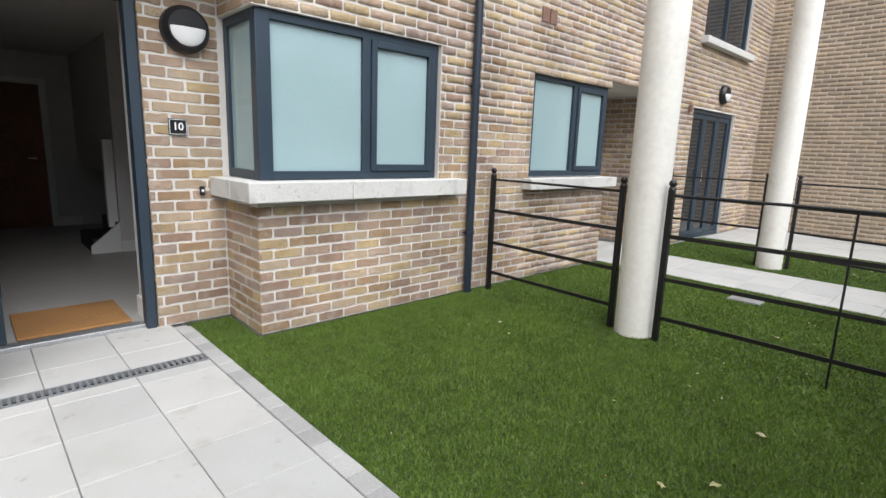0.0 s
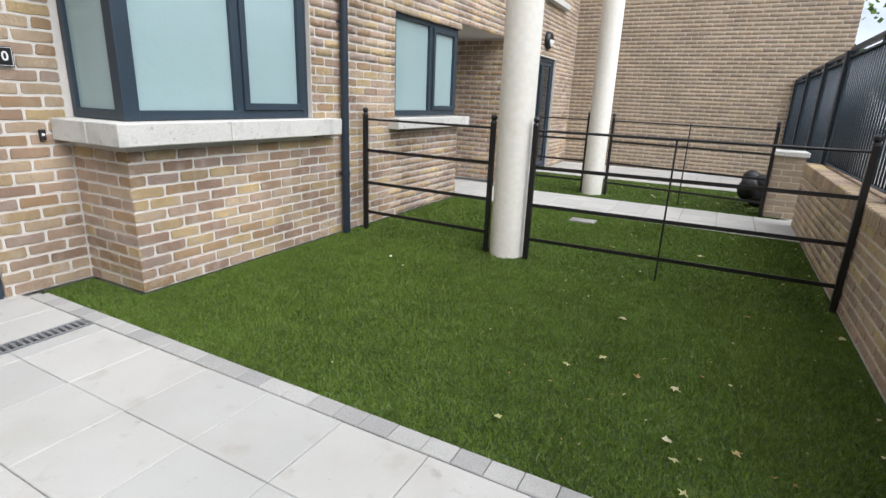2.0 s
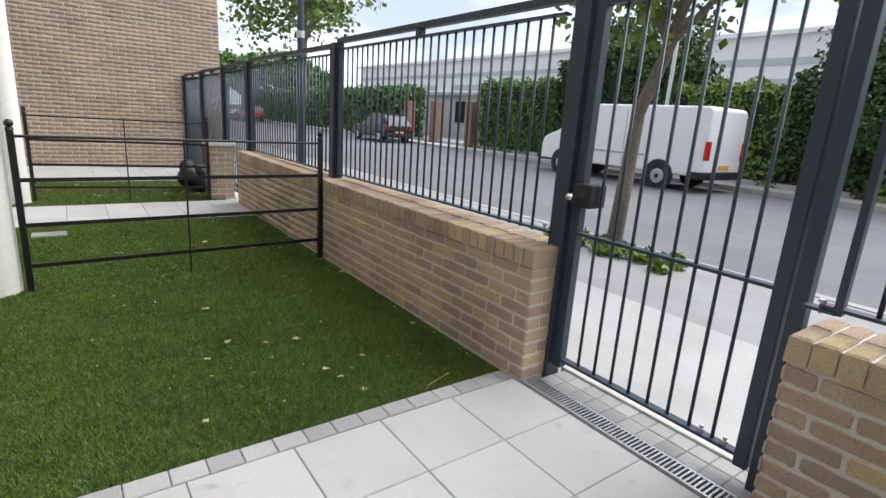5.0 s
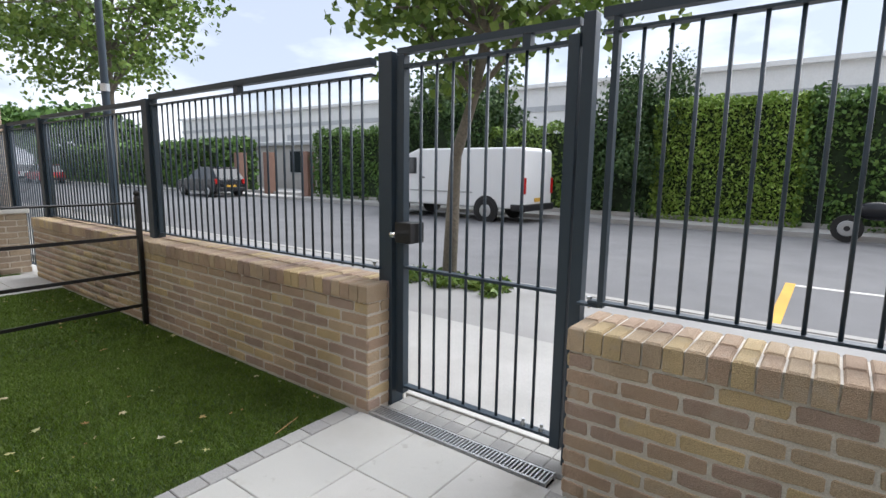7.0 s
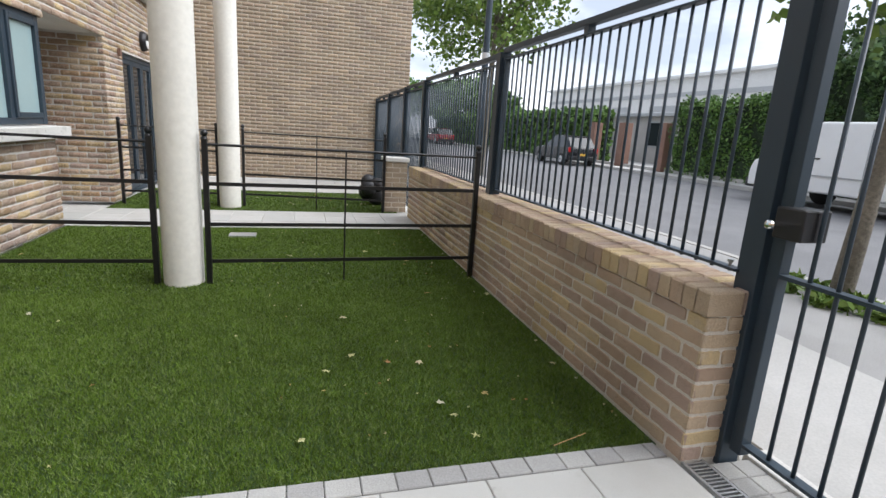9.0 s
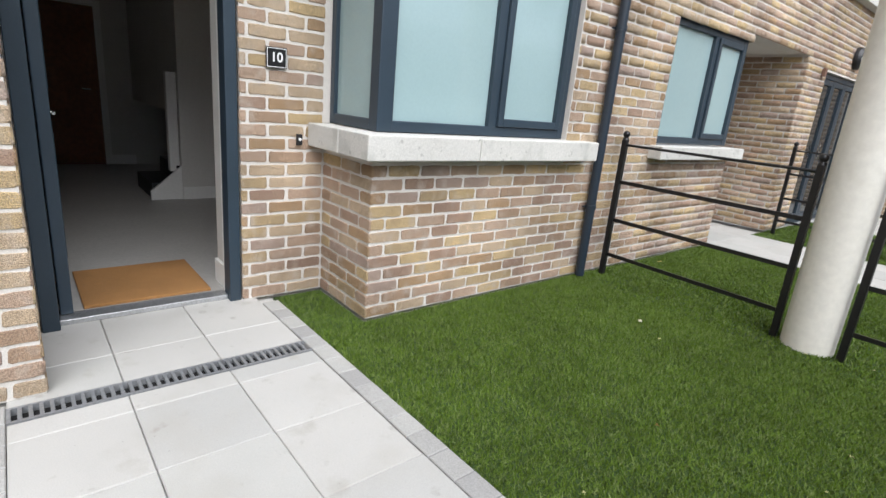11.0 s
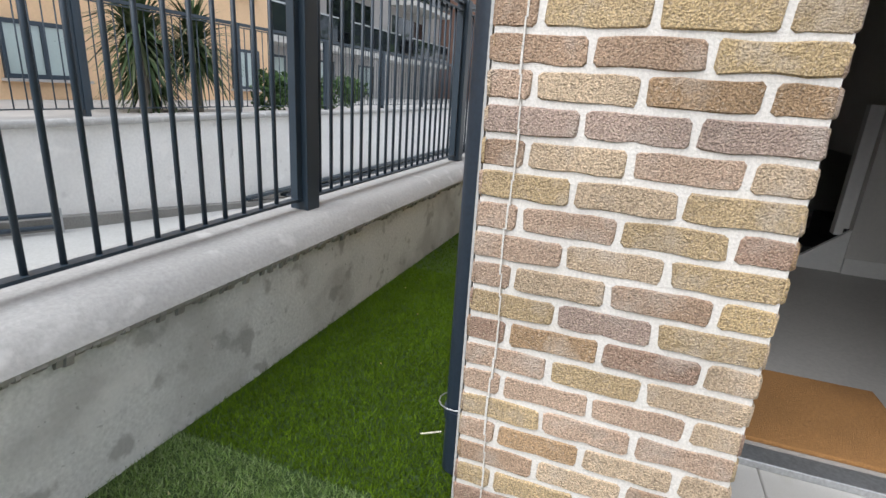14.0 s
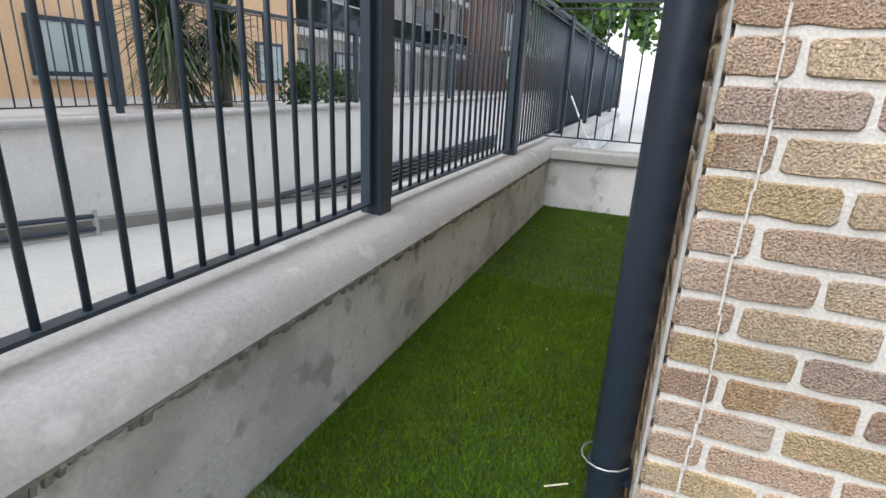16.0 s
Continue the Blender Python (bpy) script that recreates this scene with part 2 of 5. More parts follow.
M_TREELEAF = leafy("tree_leaf", ((0.12, 0.20, 0.035), (0.155, 0.245, 0.045), (0.09, 0.155, 0.03), (0.19, 0.27, 0.06)))
M_PALM = leafy("palm_blade", ((0.05, 0.085, 0.03), (0.07, 0.11, 0.045), (0.035, 0.06, 0.022), (0.10, 0.12, 0.06)))
# Near-black green: the shade deep between the leaves, put into a colour.
M_HEDGE_SHADE = material("hedge_core_shade", (0.016, 0.03, 0.01), 0.95, bump=0.6, grain=12, vary=0.4)


# ---- building blocks ----
Z = Vector((0, 0, 1))


def root_of(ob):
    o = Vector((0, 0, 0))
    while ob is not None:
        o += ob.location
        ob = ob.parent
    return o


def thing(name, at, label, category, group="", kind=""):
    ob = new(name)
    ob.empty_display_size = 0.1
    ob.location = at
    return tagged(ob, label, category, group, kind)


def part(name, bm, mat, parent=None, label="", smooth=False):
    """One mesh from a bmesh in world places, hung under its parent."""
    if parent is not None:
        bmesh.ops.translate(bm, verts=bm.verts, vec=-root_of(parent))
    if smooth:
        for e in bm.edges:
            e.smooth = len(e.link_faces) == 2 and e.calc_face_angle(0) < 0.6
    me = bpy.data.meshes.new(name)
    bm.to_mesh(me)
    bm.free()
    me.materials.append(mat)
    if smooth:
        for p in me.polygons:
            p.use_smooth = True
    ob = new(name, me)
    ob.parent = parent
    return tagged(ob, label)


def box(bm, x0, x1, y0, y1, z0, z1, bevel=0.0):
    r = bmesh.ops.create_cube(bm, size=1.0)
    for v in r["verts"]:
        v.co = Vector(((x0 + x1) / 2 + v.co.x * (x1 - x0), (y0 + y1) / 2 + v.co.y * (y1 - y0), (z0 + z1) / 2 + v.co.z * (z1 - z0)))
    if bevel:
        es = list({e for v in r["verts"] for e in v.link_edges})
        bmesh.ops.bevel(bm, geom=es, offset=bevel, segments=2, affect="EDGES", profile=0.5)
    return bm


def boxes(*rows, bevel=0.0):
    bm = bmesh.new()
    for r in rows:
        box(bm, *r, bevel=bevel)
    return bm


def rod(bm, a, b, r0, r1=None, n=12):
    a, b = Vector(a), Vector(b)
    d = b - a
    m = Matrix.Translation((a + b) / 2) @ d.to_track_quat("Z", "Y").to_matrix().to_4x4()
    bmesh.ops.create_cone(bm, cap_ends=True, segments=n, radius1=r0, radius2=r0 if r1 is None else r1, depth=d.length, matrix=m)
    return bm


def ball(bm, at, r, n=12, scale=(1, 1, 1)):
    bmesh.ops.create_uvsphere(bm, u_segments=n, v_segments=max(6, n // 2 + 2), radius=r, matrix=Matrix.Translation(at) @ Matrix.Diagonal((*scale, 1)))
    return bm


def prism(bm, outline, y0, y1, axis="y"):
    """A closed outline in (a, z) pushed along an axis."""
    def at(a, z, d):
        return (a, d, z) if axis == "y" else (d, a, z)
    f = [bm.verts.new(at(a, z, y0)) for a, z in outline]
    g = [bm.verts.new(at(a, z, y1)) for a, z in outline]
    bm.faces.new(f)
    bm.faces.new(g[::-1])
    for i in range(len(f)):
        j = (i + 1) % len(f)
        bm.faces.new((f[j], f[i], g[i], g[j]))
    bmesh.ops.recalc_face_normals(bm, faces=bm.faces)
    return bm


def raw_mesh(name, verts, faces, mat, parent=None, label="", kind=""):
    me = bpy.data.meshes.new(name)
    off = root_of(parent) if parent is not None else Vector((0, 0, 0))
    v = np.asarray(verts, dtype=np.float32) - np.array(off, dtype=np.float32)
    f = np.asarray(faces, dtype=np.int32)
    me.vertices.add(len(v))
    me.vertices.foreach_set("co", v.ravel())
    k = f.shape[1]
    me.loops.add(f.size)
    me.loops.foreach_set("vertex_index", f.ravel())
    me.polygons.add(len(f))
    me.polygons.foreach_set("loop_start", np.arange(0, f.size, k, dtype=np.int32))
    me.update(calc_edges=True)
    me.materials.append(mat)
    ob = new(name, me)
    ob.parent = parent
    return tagged(ob, label, kind=kind)


# ---- brickwork ----
rng = random.Random(7)
BRICK_FACES = [(0, 1, 5, 4), (1, 2, 6, 5), (2, 3, 7, 6), (3, 0, 4, 7), (4, 5, 9, 8), (5, 6, 10, 9), (6, 7, 11, 10), (7, 4, 8, 11), (8, 9, 10, 11)]
ROUND_FACES = [(i, (i + 1) % 14, 14 + (i + 1) % 14, 14 + i) for i in range(14)] + [tuple(14 + i for i in q) for q in ((0, 1, 10, 11), (1, 2, 9, 10), (2, 3, 8, 9), (3, 4, 7, 8), (4, 5, 6, 7), (11, 12, 13, 0))]


def brick_verts(w, h, r):
    """Local brick: x along the wall, y into it, z up; ragged hand-made edges."""
    q = min(0.008, w * 0.18)
    ts = [-1 + 2 * k / 4 for k in range(5)]
    xs = [(w / 2 - q) * t for t in ts]
    zs = [(h / 2 - q) * t for t in (-1, 1)]
    a = [(x, -h / 2) for x in xs] + [(w / 2, z) for z in zs] + [(x, h / 2) for x in xs[::-1]] + [(-w / 2, z) for z in zs[::-1]]
    a = [(x + r.uniform(-0.0028, 0.0028), z + r.uniform(-0.0028, 0.0028)) for x, z in a]
    c = 0.0042
    inner = [(x * (1 - 2 * c / w) + r.uniform(-0.0015, 0.0015), z * (1 - 2 * c / h) + r.uniform(-0.0015, 0.0015)) for x, z in a]
    return [(x, 0.0085, z) for x, z in a] + [(x, r.uniform(-0.0022, 0.0012), z) for x, z in inner]


brick_cache = {}


def brick_mesh(w, h, mat):
    key = (round(w, 2), round(h, 3), mat.name, rng.randrange(8) if w > 0.2 else 0)
    if key not in brick_cache:
        me = bpy.data.meshes.new("brick")
        me.from_pydata(brick_verts(w, h, rng), [], ROUND_FACES)
        me.materials.append(mat)
        brick_cache[key] = me
    return brick_cache[key]


def brickwork(parent, origin, normal, width, height, mat, holes=(), near=None, phase=0.0, course=0.075, long=0.225, joint=0.0108):
    """Running bond on a face. near: (u0, u1, v0, v1) whose bricks are pieces of their own; the others are joined."""
    n = Vector(normal)
    u = (-n).cross(Z)
    off = root_of(parent)
    base = Matrix((u, -n, Z)).transposed().to_4x4()
    verts, faces, count = [], [], 0
    rows = int(height / course + 0.02)
    for row in range(rows):
        v = (row + 0.5) * course
        spans, at = [], 0.0
        for h0, h1, b, t in sorted(h for h in holes if h[2] < v < h[3]):
            if h0 > at:
                spans.append((at, h0))
            at = max(at, h1)
        if at < width:
            spans.append((at, width))
        for s0, s1 in spans:
            start = (phase + (long / 2 if row % 2 else 0)) % long - long
            p = start
            cuts = [s0]
            while p < s1:
                if p > s0 + 0.045 and p < s1 - 0.045:
                    cuts.append(p)
                p += long
            cuts.append(s1)
            for a, b in zip(cuts, cuts[1:]):
                w = b - a - joint
                if w < 0.02:
                    continue
                mid = (a + b) / 2
                place = Vector(origin) + u * (mid + rng.uniform(-0.0015, 0.0015)) + Z * (v + rng.uniform(-0.0012, 0.0012)) + n * rng.uniform(-0.0085, -0.0055)
                if near and near[0] <= mid <= near[1] and near[2] <= v <= near[3] and count < 300:
                    ob = new("brick", brick_mesh(w, course - joint, mat))
                    ob.parent = parent
                    ob.matrix_basis = Matrix.Translation(place - off) @ base
                    count += 1
                else:
                    k = len(verts)
                    for x, y, z in brick_verts(w, course - joint, rng):
                        verts.append(place + u * x - n * y + Z * z)
                    faces += [tuple(k + i for i in f) for f in ROUND_FACES]
    if verts:
        raw_mesh("brickwork", [tuple(v) for v in verts], faces, mat, parent, kind="stuff")


# ---- ground ----
def sheet(name, x0, x1, y0, y1, z, mat, label, depth=0.05):
    return tagged(part(name, boxes((x0, x1, y0, y1, z - depth, z)), mat), label, "ground", kind="structure")


sheet("road", 7.6, 17.3, -120, 220, -0.12, M_ASPHALT, "grey worn asphalt street surface")
sheet("ground", -900, 900, -900, 900, -3.2, M_FOOTWAY, "plain ground running out to the horizon")
sheet("pavement_near", 5.75, 7.48, -60, 120, 0.0, M_FOOTWAY2, "grey weathered concrete footway beside the street", 0.2)
sheet("pavement_pale", 4.42, 5.75, -60, 120, 0.004, M_FOOTWAY, "pale concrete strip of footway outside the gate", 0.2)
sheet("pavement_far", 17.42, 60, -120, 220, 0.0, M_FOOTWAY, "concrete footway on the far side of the street", 0.2)
tagged(part("kerb", boxes((7.48, 7.6, -60, 120, -0.3, 0.012), bevel=0.01), M_KERB), "grey stone kerb along the street", "kerb", kind="structure")
tagged(part("kerb_far", boxes((17.3, 17.42, -120, 220, -0.3, 0.012), bevel=0.01), M_KERB), "grey stone kerb on the far side of the street", "kerb", kind="structure")
bed = sheet("bed", -6.0, 4.42, -3.3, 9.9, -0.045, M_JOINT, "sand bed under the paving", 0.2)
sheet("lawn", 0.0, 3.98, -0.31, 4.42, -0.012, M_TURF, "dark green artificial turf lawn before the bay", 0.03)
sheet("lawn_strip", -0.58, 0.0, -0.31, 0.0, -0.012, M_TURF, "narrow artificial turf strip beside the doorway", 0.03)
sheet("lawn_rear", 0.0, 3.9, 5.6, 7.8, -0.012, M_TURF, "artificial turf lawn of the next plot", 0.03)
sheet("lawn_entrance", 0.03, 3.98, -3.2, -1.7, -0.012, M_TURF, "green artificial turf beside the entrance path", 0.03)
sheet("lawn_side", -4.2, 0.03, -3.2, -2.1, -0.015, M_TURF, "bright green artificial turf along the side of the house", 0.03)
slab_path = sheet("path_rear", -1.2, 4.0, 4.42, 5.6, -0.03, M_JOINT, "pale slab path of the next plot", 0.04)
slab_patio = sheet("patio_rear", 0.0, 4.4, 7.8, 9.9, -0.03, M_JOINT, "pale slab patio before the rear brick wall", 0.04)

# ---- paving of the entrance path ----
path = sheet("path", -0.75, 4.42, -1.7, -0.31, -0.03, M_JOINT, "pale grey concrete slab path with sett edging", 0.04)
slab_cache = {}


def slab(parent, x0, x1, y0, y1, mat, name="slab", z=0.0, gap=0.003, thick=0.035):
    w, d = x1 - x0 - gap, y1 - y0 - gap
    key = (round(w, 3), round(d, 3), mat.name)
    if key not in slab_cache:
        c = 0.004
        v = [(sx * (w / 2 - i), sy * (d / 2 - i), zz) for i, zz in ((0, -thick), (0, -c), (c, 0)) for sx, sy in ((-1, -1), (1, -1), (1, 1), (-1, 1))]
        me = bpy.data.meshes.new(name)
        me.from_pydata(v, [], BRICK_FACES)
        me.materials.append(mat)
        slab_cache[key] = me
    ob = new(name, slab_cache[key])
    ob.parent = parent
    ob.location = Vector(((x0 + x1) / 2, (y0 + y1) / 2, z + rng.uniform(-0.0012, 0.0012))) - root_of(parent)


YS = (-1.6, -1.215, -0.815, -0.412)
XS = (-0.66, -0.21, 0.072)
for xs in (XS, (0.19, 0.316, 0.72, 1.124, 1.528, 1.932, 2.336, 2.74, 3.143, 3.546, 3.97)):
    for a, b in zip(xs, xs[1:]):
        for c, d in zip(YS, YS[1:]):
            slab(path, a, b, c, d, M_SLAB)
for y0, y1, x0, x1 in ((-0.41, -0.31, -0.5, 3.96), (-1.7, -1.6, 0.05, 3.96)):
    x = x0
    while x < x1 - 0.05:
        w = rng.uniform(0.125, 0.15)
        slab(path, x, min(x + round(w, 2), x1), y0, y1, M_SETT, "sett", 0.002)
        x += round(w, 2)
for i in range(2):
    for k in range(11):
        slab(path, 4.10 + i * 0.1, 4.20 + i * 0.1, -1.59 + k * 0.1, -1.49 + k * 0.1, M_SETT, "sett", 0.0)
for px, py, nx, ny in ((-1.2, 4.42, 13, 3), (0.0, 7.8, 11, 5)):
    for i in range(nx):
        for k in range(ny):
            slab(slab_path if ny == 3 else slab_patio, px + i * 0.4, px + i * 0.4 + 0.4, py + k * 0.393, py + k * 0.393 + 0.393, M_SLAB)
tagged(part("threshold", boxes((4.3, 4.42, -1.56, -0.46, -0.05, 0.012), bevel=0.006), M_STONE), "pale concrete threshold under the gate", "threshold", kind="structure")


def drain(at, length, along, pitch, label, metal=None):
    """A channel drain with a slotted grate."""
    t = thing("channel_drain", at, label, "drain", "channel drains")
    x, y, z = at
    w, metal = 0.11, metal or M_GRATE

    def b(u0, u1, v0, v1, z0, z1):
        return (x + v0, x + v1, y + u0, y + u1, z + z0, z + z1) if along == "y" else (x + u0, x + u1, y + v0, y + v1, z + z0, z + z1)
    # Near-black floor, its colour standing for the shade down a deeper channel.
    part("channel", boxes(b(0, length, -w / 2, w / 2, -0.035, -0.026)), M_VOID, t)
    for s in (-1, 1):
        part("rim", boxes(b(0, length, s * w / 2 - (0.012 if s > 0 else 0), s * w / 2 + (0.012 if s < 0 else 0), -0.03, 0.003)), metal, t)
    n = int(length / pitch)
    k0 = part("bar", boxes(b(0, pitch * 0.42, -w / 2 + 0.012, w / 2 - 0.012, -0.012, 0.002)), metal, t)
    for k in range(1, n):
        o = new("bar", k0.data)
        o.parent = t
        o.location = (0, k * pitch, 0) if along == "y" else (k * pitch, 0, 0)


drain((0.131, -1.6, 0.0), 1.19, "y", 0.033, "slotted grey metal channel drain across the path")
drain((4.04, -1.56, 0.0), 1.1, "y", 0.02, "galvanised slotted channel drain before the gate", M_STEEL)


# ---- walls of the house ----
def wall(name, label, *rows, mat=M_MORTAR):
    return tagged(part(name, boxes(*rows), mat), label, "wall", kind="structure")


F, B = -0.012, -0.30
wall_front = wall("wall_front", "yellow stock brick house front with pale mortar",
                  (B, F, 0.012, 6.9, 2.2, 6.0), (B, F, 8.8, 9.9, 2.2, 6.0), (B, F, 6.9, 8.8, 2.2, 3.0), (B, F, 6.9, 8.8, 4.4, 6.0), (B, F, 1.63, 2.9, 0.0, 2.2), (B, F, 0.012, 1.63, 0.0, 0.93), (B, F, 2.9, 4.40, 0.0, 0.94),
                  (B, F, 0.012, 1.63, 2.172, 2.2), (B, F, 2.9, 4.40, 2.122, 2.2), (B, F, 6.082, 6.85, 0, 2.2), (B, F, 8.6, 9.9, 0, 2.2), (B, F, 6.85, 8.6, 2.08, 2.2))
wall_return = wall("wall_bay_return", "stock brick return of the bay beside the door", (-0.57, -0.302, 0.012, 0.3, 0, 0.93), (-0.57, -0.302, 0.012, 0.3, 2.172, 2.6))
wall_door = wall("wall_door", "yellow stock brick wall beside the front door", (-0.75, -0.592, -0.488, 0.3, 0, 2.6))
wall_pier = wall("wall_pier", "stock brick pier beside the front door with white run marks", (-0.72, 0.018, -2.133, -1.472, 0, 2.6), (-4.4, -0.722, -2.133, -1.75, 0, 5.0))
wall_over = wall("wall_over_door", "brick wall above the recessed entrance", (-0.75, F, -2.1, 0.01, 2.6, 6.0))
wall_porch = wall("wall_porch", "stock brick recess of the neighbouring porch", (-1.4, -1.212, 4.3, 6.3, 0, 2.2), (-1.2, -0.302, 4.2, 4.408, 0, 0.94), (-1.2, -0.55, 4.2, 4.408, 0.94, 2.2), (-1.2, -0.302, 6.082, 6.3, 0, 2.2))
tagged(part("ceiling_porch", boxes((-1.2, -0.3, 4.2, 6.3, 2.2, 2.3)), M_PLASTER), "plain soffit of the neighbouring porch", "ceiling", kind="structure")
wall_rear = wall("wall_rear", "tall tan brick end wall of the next building", (-1.5, 4.838, 9.912, 14.0, 0, 8.0), mat=M_MORTAR2)

HOLES = [(0, 1.63, 0.93, 2.172), (2.9, 4.42, 0.94, 2.122), (4.42, 6.07, 0, 2.2), (6.85, 8.6, 0, 2.08), (6.9, 8.8, 3.0, 4.4)]
brickwork(wall_front, (0, 0, 0), (1, 0, 0), 9.9, 5.4, M_BRICK, HOLES, near=(0, 2.9, 0, 1.6))
brickwork(wall_return, (-0.588, 0, 0), (0, -1, 0), 0.588, 2.6, M_BRICK, [(0.02, 0.588, 0.93, 2.172)], near=(0, 1, 0, 2.6), phase=0.12)
brickwork(wall_door, (-0.58, -0.5, 0), (1, 0, 0), 0.51, 2.6, M_BRICK, near=(0, 1, 0, 2.6), phase=0.05)
brickwork(wall_pier, (0.03, -2.145, 0), (1, 0, 0), 0.685, 2.6, M_BRICK, near=(0, 1, 0, 2.6), phase=0.1125)
brickwork(wall_pier, (0.03, -1.46, 0), (0, 1, 0), 0.75, 2.6, M_BRICK, phase=0.112)
brickwork(wall_pier, (-4.4, -2.145, 0), (0, -1, 0), 4.43, 5.0, M_BRICK, phase=0.1)
brickwork(wall_over, (0, -2.1, 2.625), (1, 0, 0), 2.1, 2.7, M_BRICK)
brickwork(wall_porch, (-1.2, 6.07, 0), (0, -1, 0), 1.2, 2.2, M_BRICK)
brickwork(wall_porch, (0, 4.42, 0), (0, 1, 0), 1.2, 2.2, M_BRICK, [(0, 0.53, 0.94, 2.12)])
brickwork(wall_porch, (-1.2, 4.42, 0), (1, 0, 0), 1.65, 2.2, M_BRICK, [(0.2, 1.2, 0, 2.1)])
brickwork(wall_rear, (0, 9.9, 0), (0, -1, 0), 4.85, 7.8, M_BRICK2)
# brick reveals at the window ends
for y, z0 in ((1.63, 0.975),):
    brickwork(wall_front, (-0.10, y, z0), (0, -1, 0), 0.098, 1.2, M_BRICK, phase=0.11)
# pale mortar run marks down the pier
bm = bmesh.new()
for k in range(44):
    z = 0.04 + k * 0.058
    yy = -2.06 + 0.005 * math.sin(k * 0.8)
    box(bm, 0.018, 0.0272, yy - rng.uniform(0.001, 0.003), yy + rng.uniform(0.001, 0.003), z, z + 0.06)
part("mortar_run", bm, M_MORTAR, wall_pier, "thin pale mortar drip line")


# ---- windows ----
def frame_boxes(y0, y1, z0, z1, x0, x1, w=0.06):
    return ((x0, x1, y0, y0 + w, z0, z1), (x0, x1, y1 - w, y1, z0, z1), (x0, x1, y0 + w, y1 - w, z0, z0 + w), (x0, x1, y0 + w, y1 - w, z1 - w, z1))


def bay_window(name, y0, y1, z0, z1, corner, label, deep=0.585, sash_far=True):
    """A window that turns the corner at y = corner."""
    t = thing(name, (-0.05, (y0 + y1) / 2, z0), label, "window", kind="structure")
    s = 1 if corner < (y0 + y1) / 2 else -1
    x0, x1 = -0.115, -0.045
    a, b = (y0 + 0.045, y1) if s > 0 else (y0, y1 - 0.045)
    part("window_frame", boxes(*frame_boxes(a, b, z0, z1, x0, x1), bevel=0.004), M_ANTHRACITE, t)
    mid = a + (b - a) * 0.545
    part("mullion", boxes((x0, x1 + 0.002, mid - 0.035, mid + 0.035, z0 + 0.055, z1 - 0.055), bevel=0.004), M_ANTHRACITE, t)
    p = part("sash", boxes(*frame_boxes(mid + 0.037, b - 0.062, z0 + 0.062, z1 - 0.062, x0, x1 + 0.018, 0.05), bevel=0.005), M_ANTHRACITE, t)
    part("pane", boxes((-0.085, -0.075, a + 0.055, mid - 0.03, z0 + 0.055, z1 - 0.055)), M_FILM, t, "frosted pale blue glass")
    part("pane", boxes((-0.07, -0.06, mid + 0.08, b - 0.105, z0 + 0.105, z1 - 0.105)), M_FILM, t, "frosted pale blue glass")
    c = corner + s * 0.045
    part("corner_post", boxes((-0.13, -0.042, *sorted((c - s * 0.002, c + s * 0.10)), z0 - 0.002, z1), bevel=0.006), M_ANTHRACITE, t)
    ys = sorted((c, c + s * 0.06))
    part("side_frame", boxes((-deep, -deep + 0.05, *ys, z0, z1), (-deep + 0.05, -0.13, *ys, z0, z0 + 0.06), (-deep + 0.05, -0.13, *ys, z1 - 0.06, z1), bevel=0.004), M_ANTHRACITE, t)
    part("pane", boxes((-deep + 0.04, -0.12, *sorted((c + s * 0.025, c + s * 0.035)), z0 + 0.05, z1 - 0.05)), M_FILM, t, "frosted pale blue glass")
    return t


bay_window("window_1", 0.0, 1.62, 1.075, 2.17, 0.0, "dark grey framed corner window with frosted glass")
bay_window("window_2", 2.91, 4.42, 1.075, 2.12, 4.42, "dark grey framed corner window with frosted glass")


def sill(name, y0, y1, z0, z1, label, cut=None, side=0):
    t = thing(name, (0, (y0 + y1) / 2, z0), label, "window sill", kind="structure")
    ends = [y0] + ([cut] if cut else []) + [y1]
    for a, b in zip(ends, ends[1:]):
        part("sill_stone", boxes((-0.2, 0.115, a + 0.0015, b - 0.0015, z0, z1), bevel=0.007), M_STONE, t)
    if side:
        ys = sorted((side * 0.0 + (y0 if side < 0 else y1), (y0 if side < 0 else y1) - side * 0.3))
        part("sill_stone", boxes((-0.575, -0.203, ys[0], ys[1], z0, z1), bevel=0.007), M_STONE, t)


sill("sill_1", -0.1, 1.87, 0.935, 1.07, "pale cast stone sill with a dark stain", 0.68, -1)
sill("sill_2", 2.79, 4.50, 0.945, 1.06, "pale cast stone sill", None, 1)


def glass_door(name, y0, y1, z1, x, leaves, label):
    t = thing(name, (x, (y0 + y1) / 2, 0), label, "door", kind="structure")
    part("door_frame", boxes(*frame_boxes(y0, y1, 0.0, z1, x - 0.08, x, 0.06), bevel=0.004), M_ANTHRACITE, t)
    w = (y1 - y0 - 0.12) / leaves
    for k in range(leaves):
        a = y0 + 0.06 + k * w
        lf = part("leaf", boxes(*frame_boxes(a + 0.004, a + w - 0.004, 0.065, z1 - 0.065, x - 0.07, x - 0.012, 0.07), bevel=0.004), M_ANTHRACITE, t)
        part("pane", boxes((x - 0.045, x - 0.035, a + 0.06, a + w - 0.06, 0.12, z1 - 0.12)), M_DARKGLASS, lf)
    part("handle", rod(bmesh.new(), (x + 0.03, y0 + 0.09 + w, 0.95), (x + 0.03, y0 + 0.09 + w, 1.15), 0.01), M_CHROME, t)


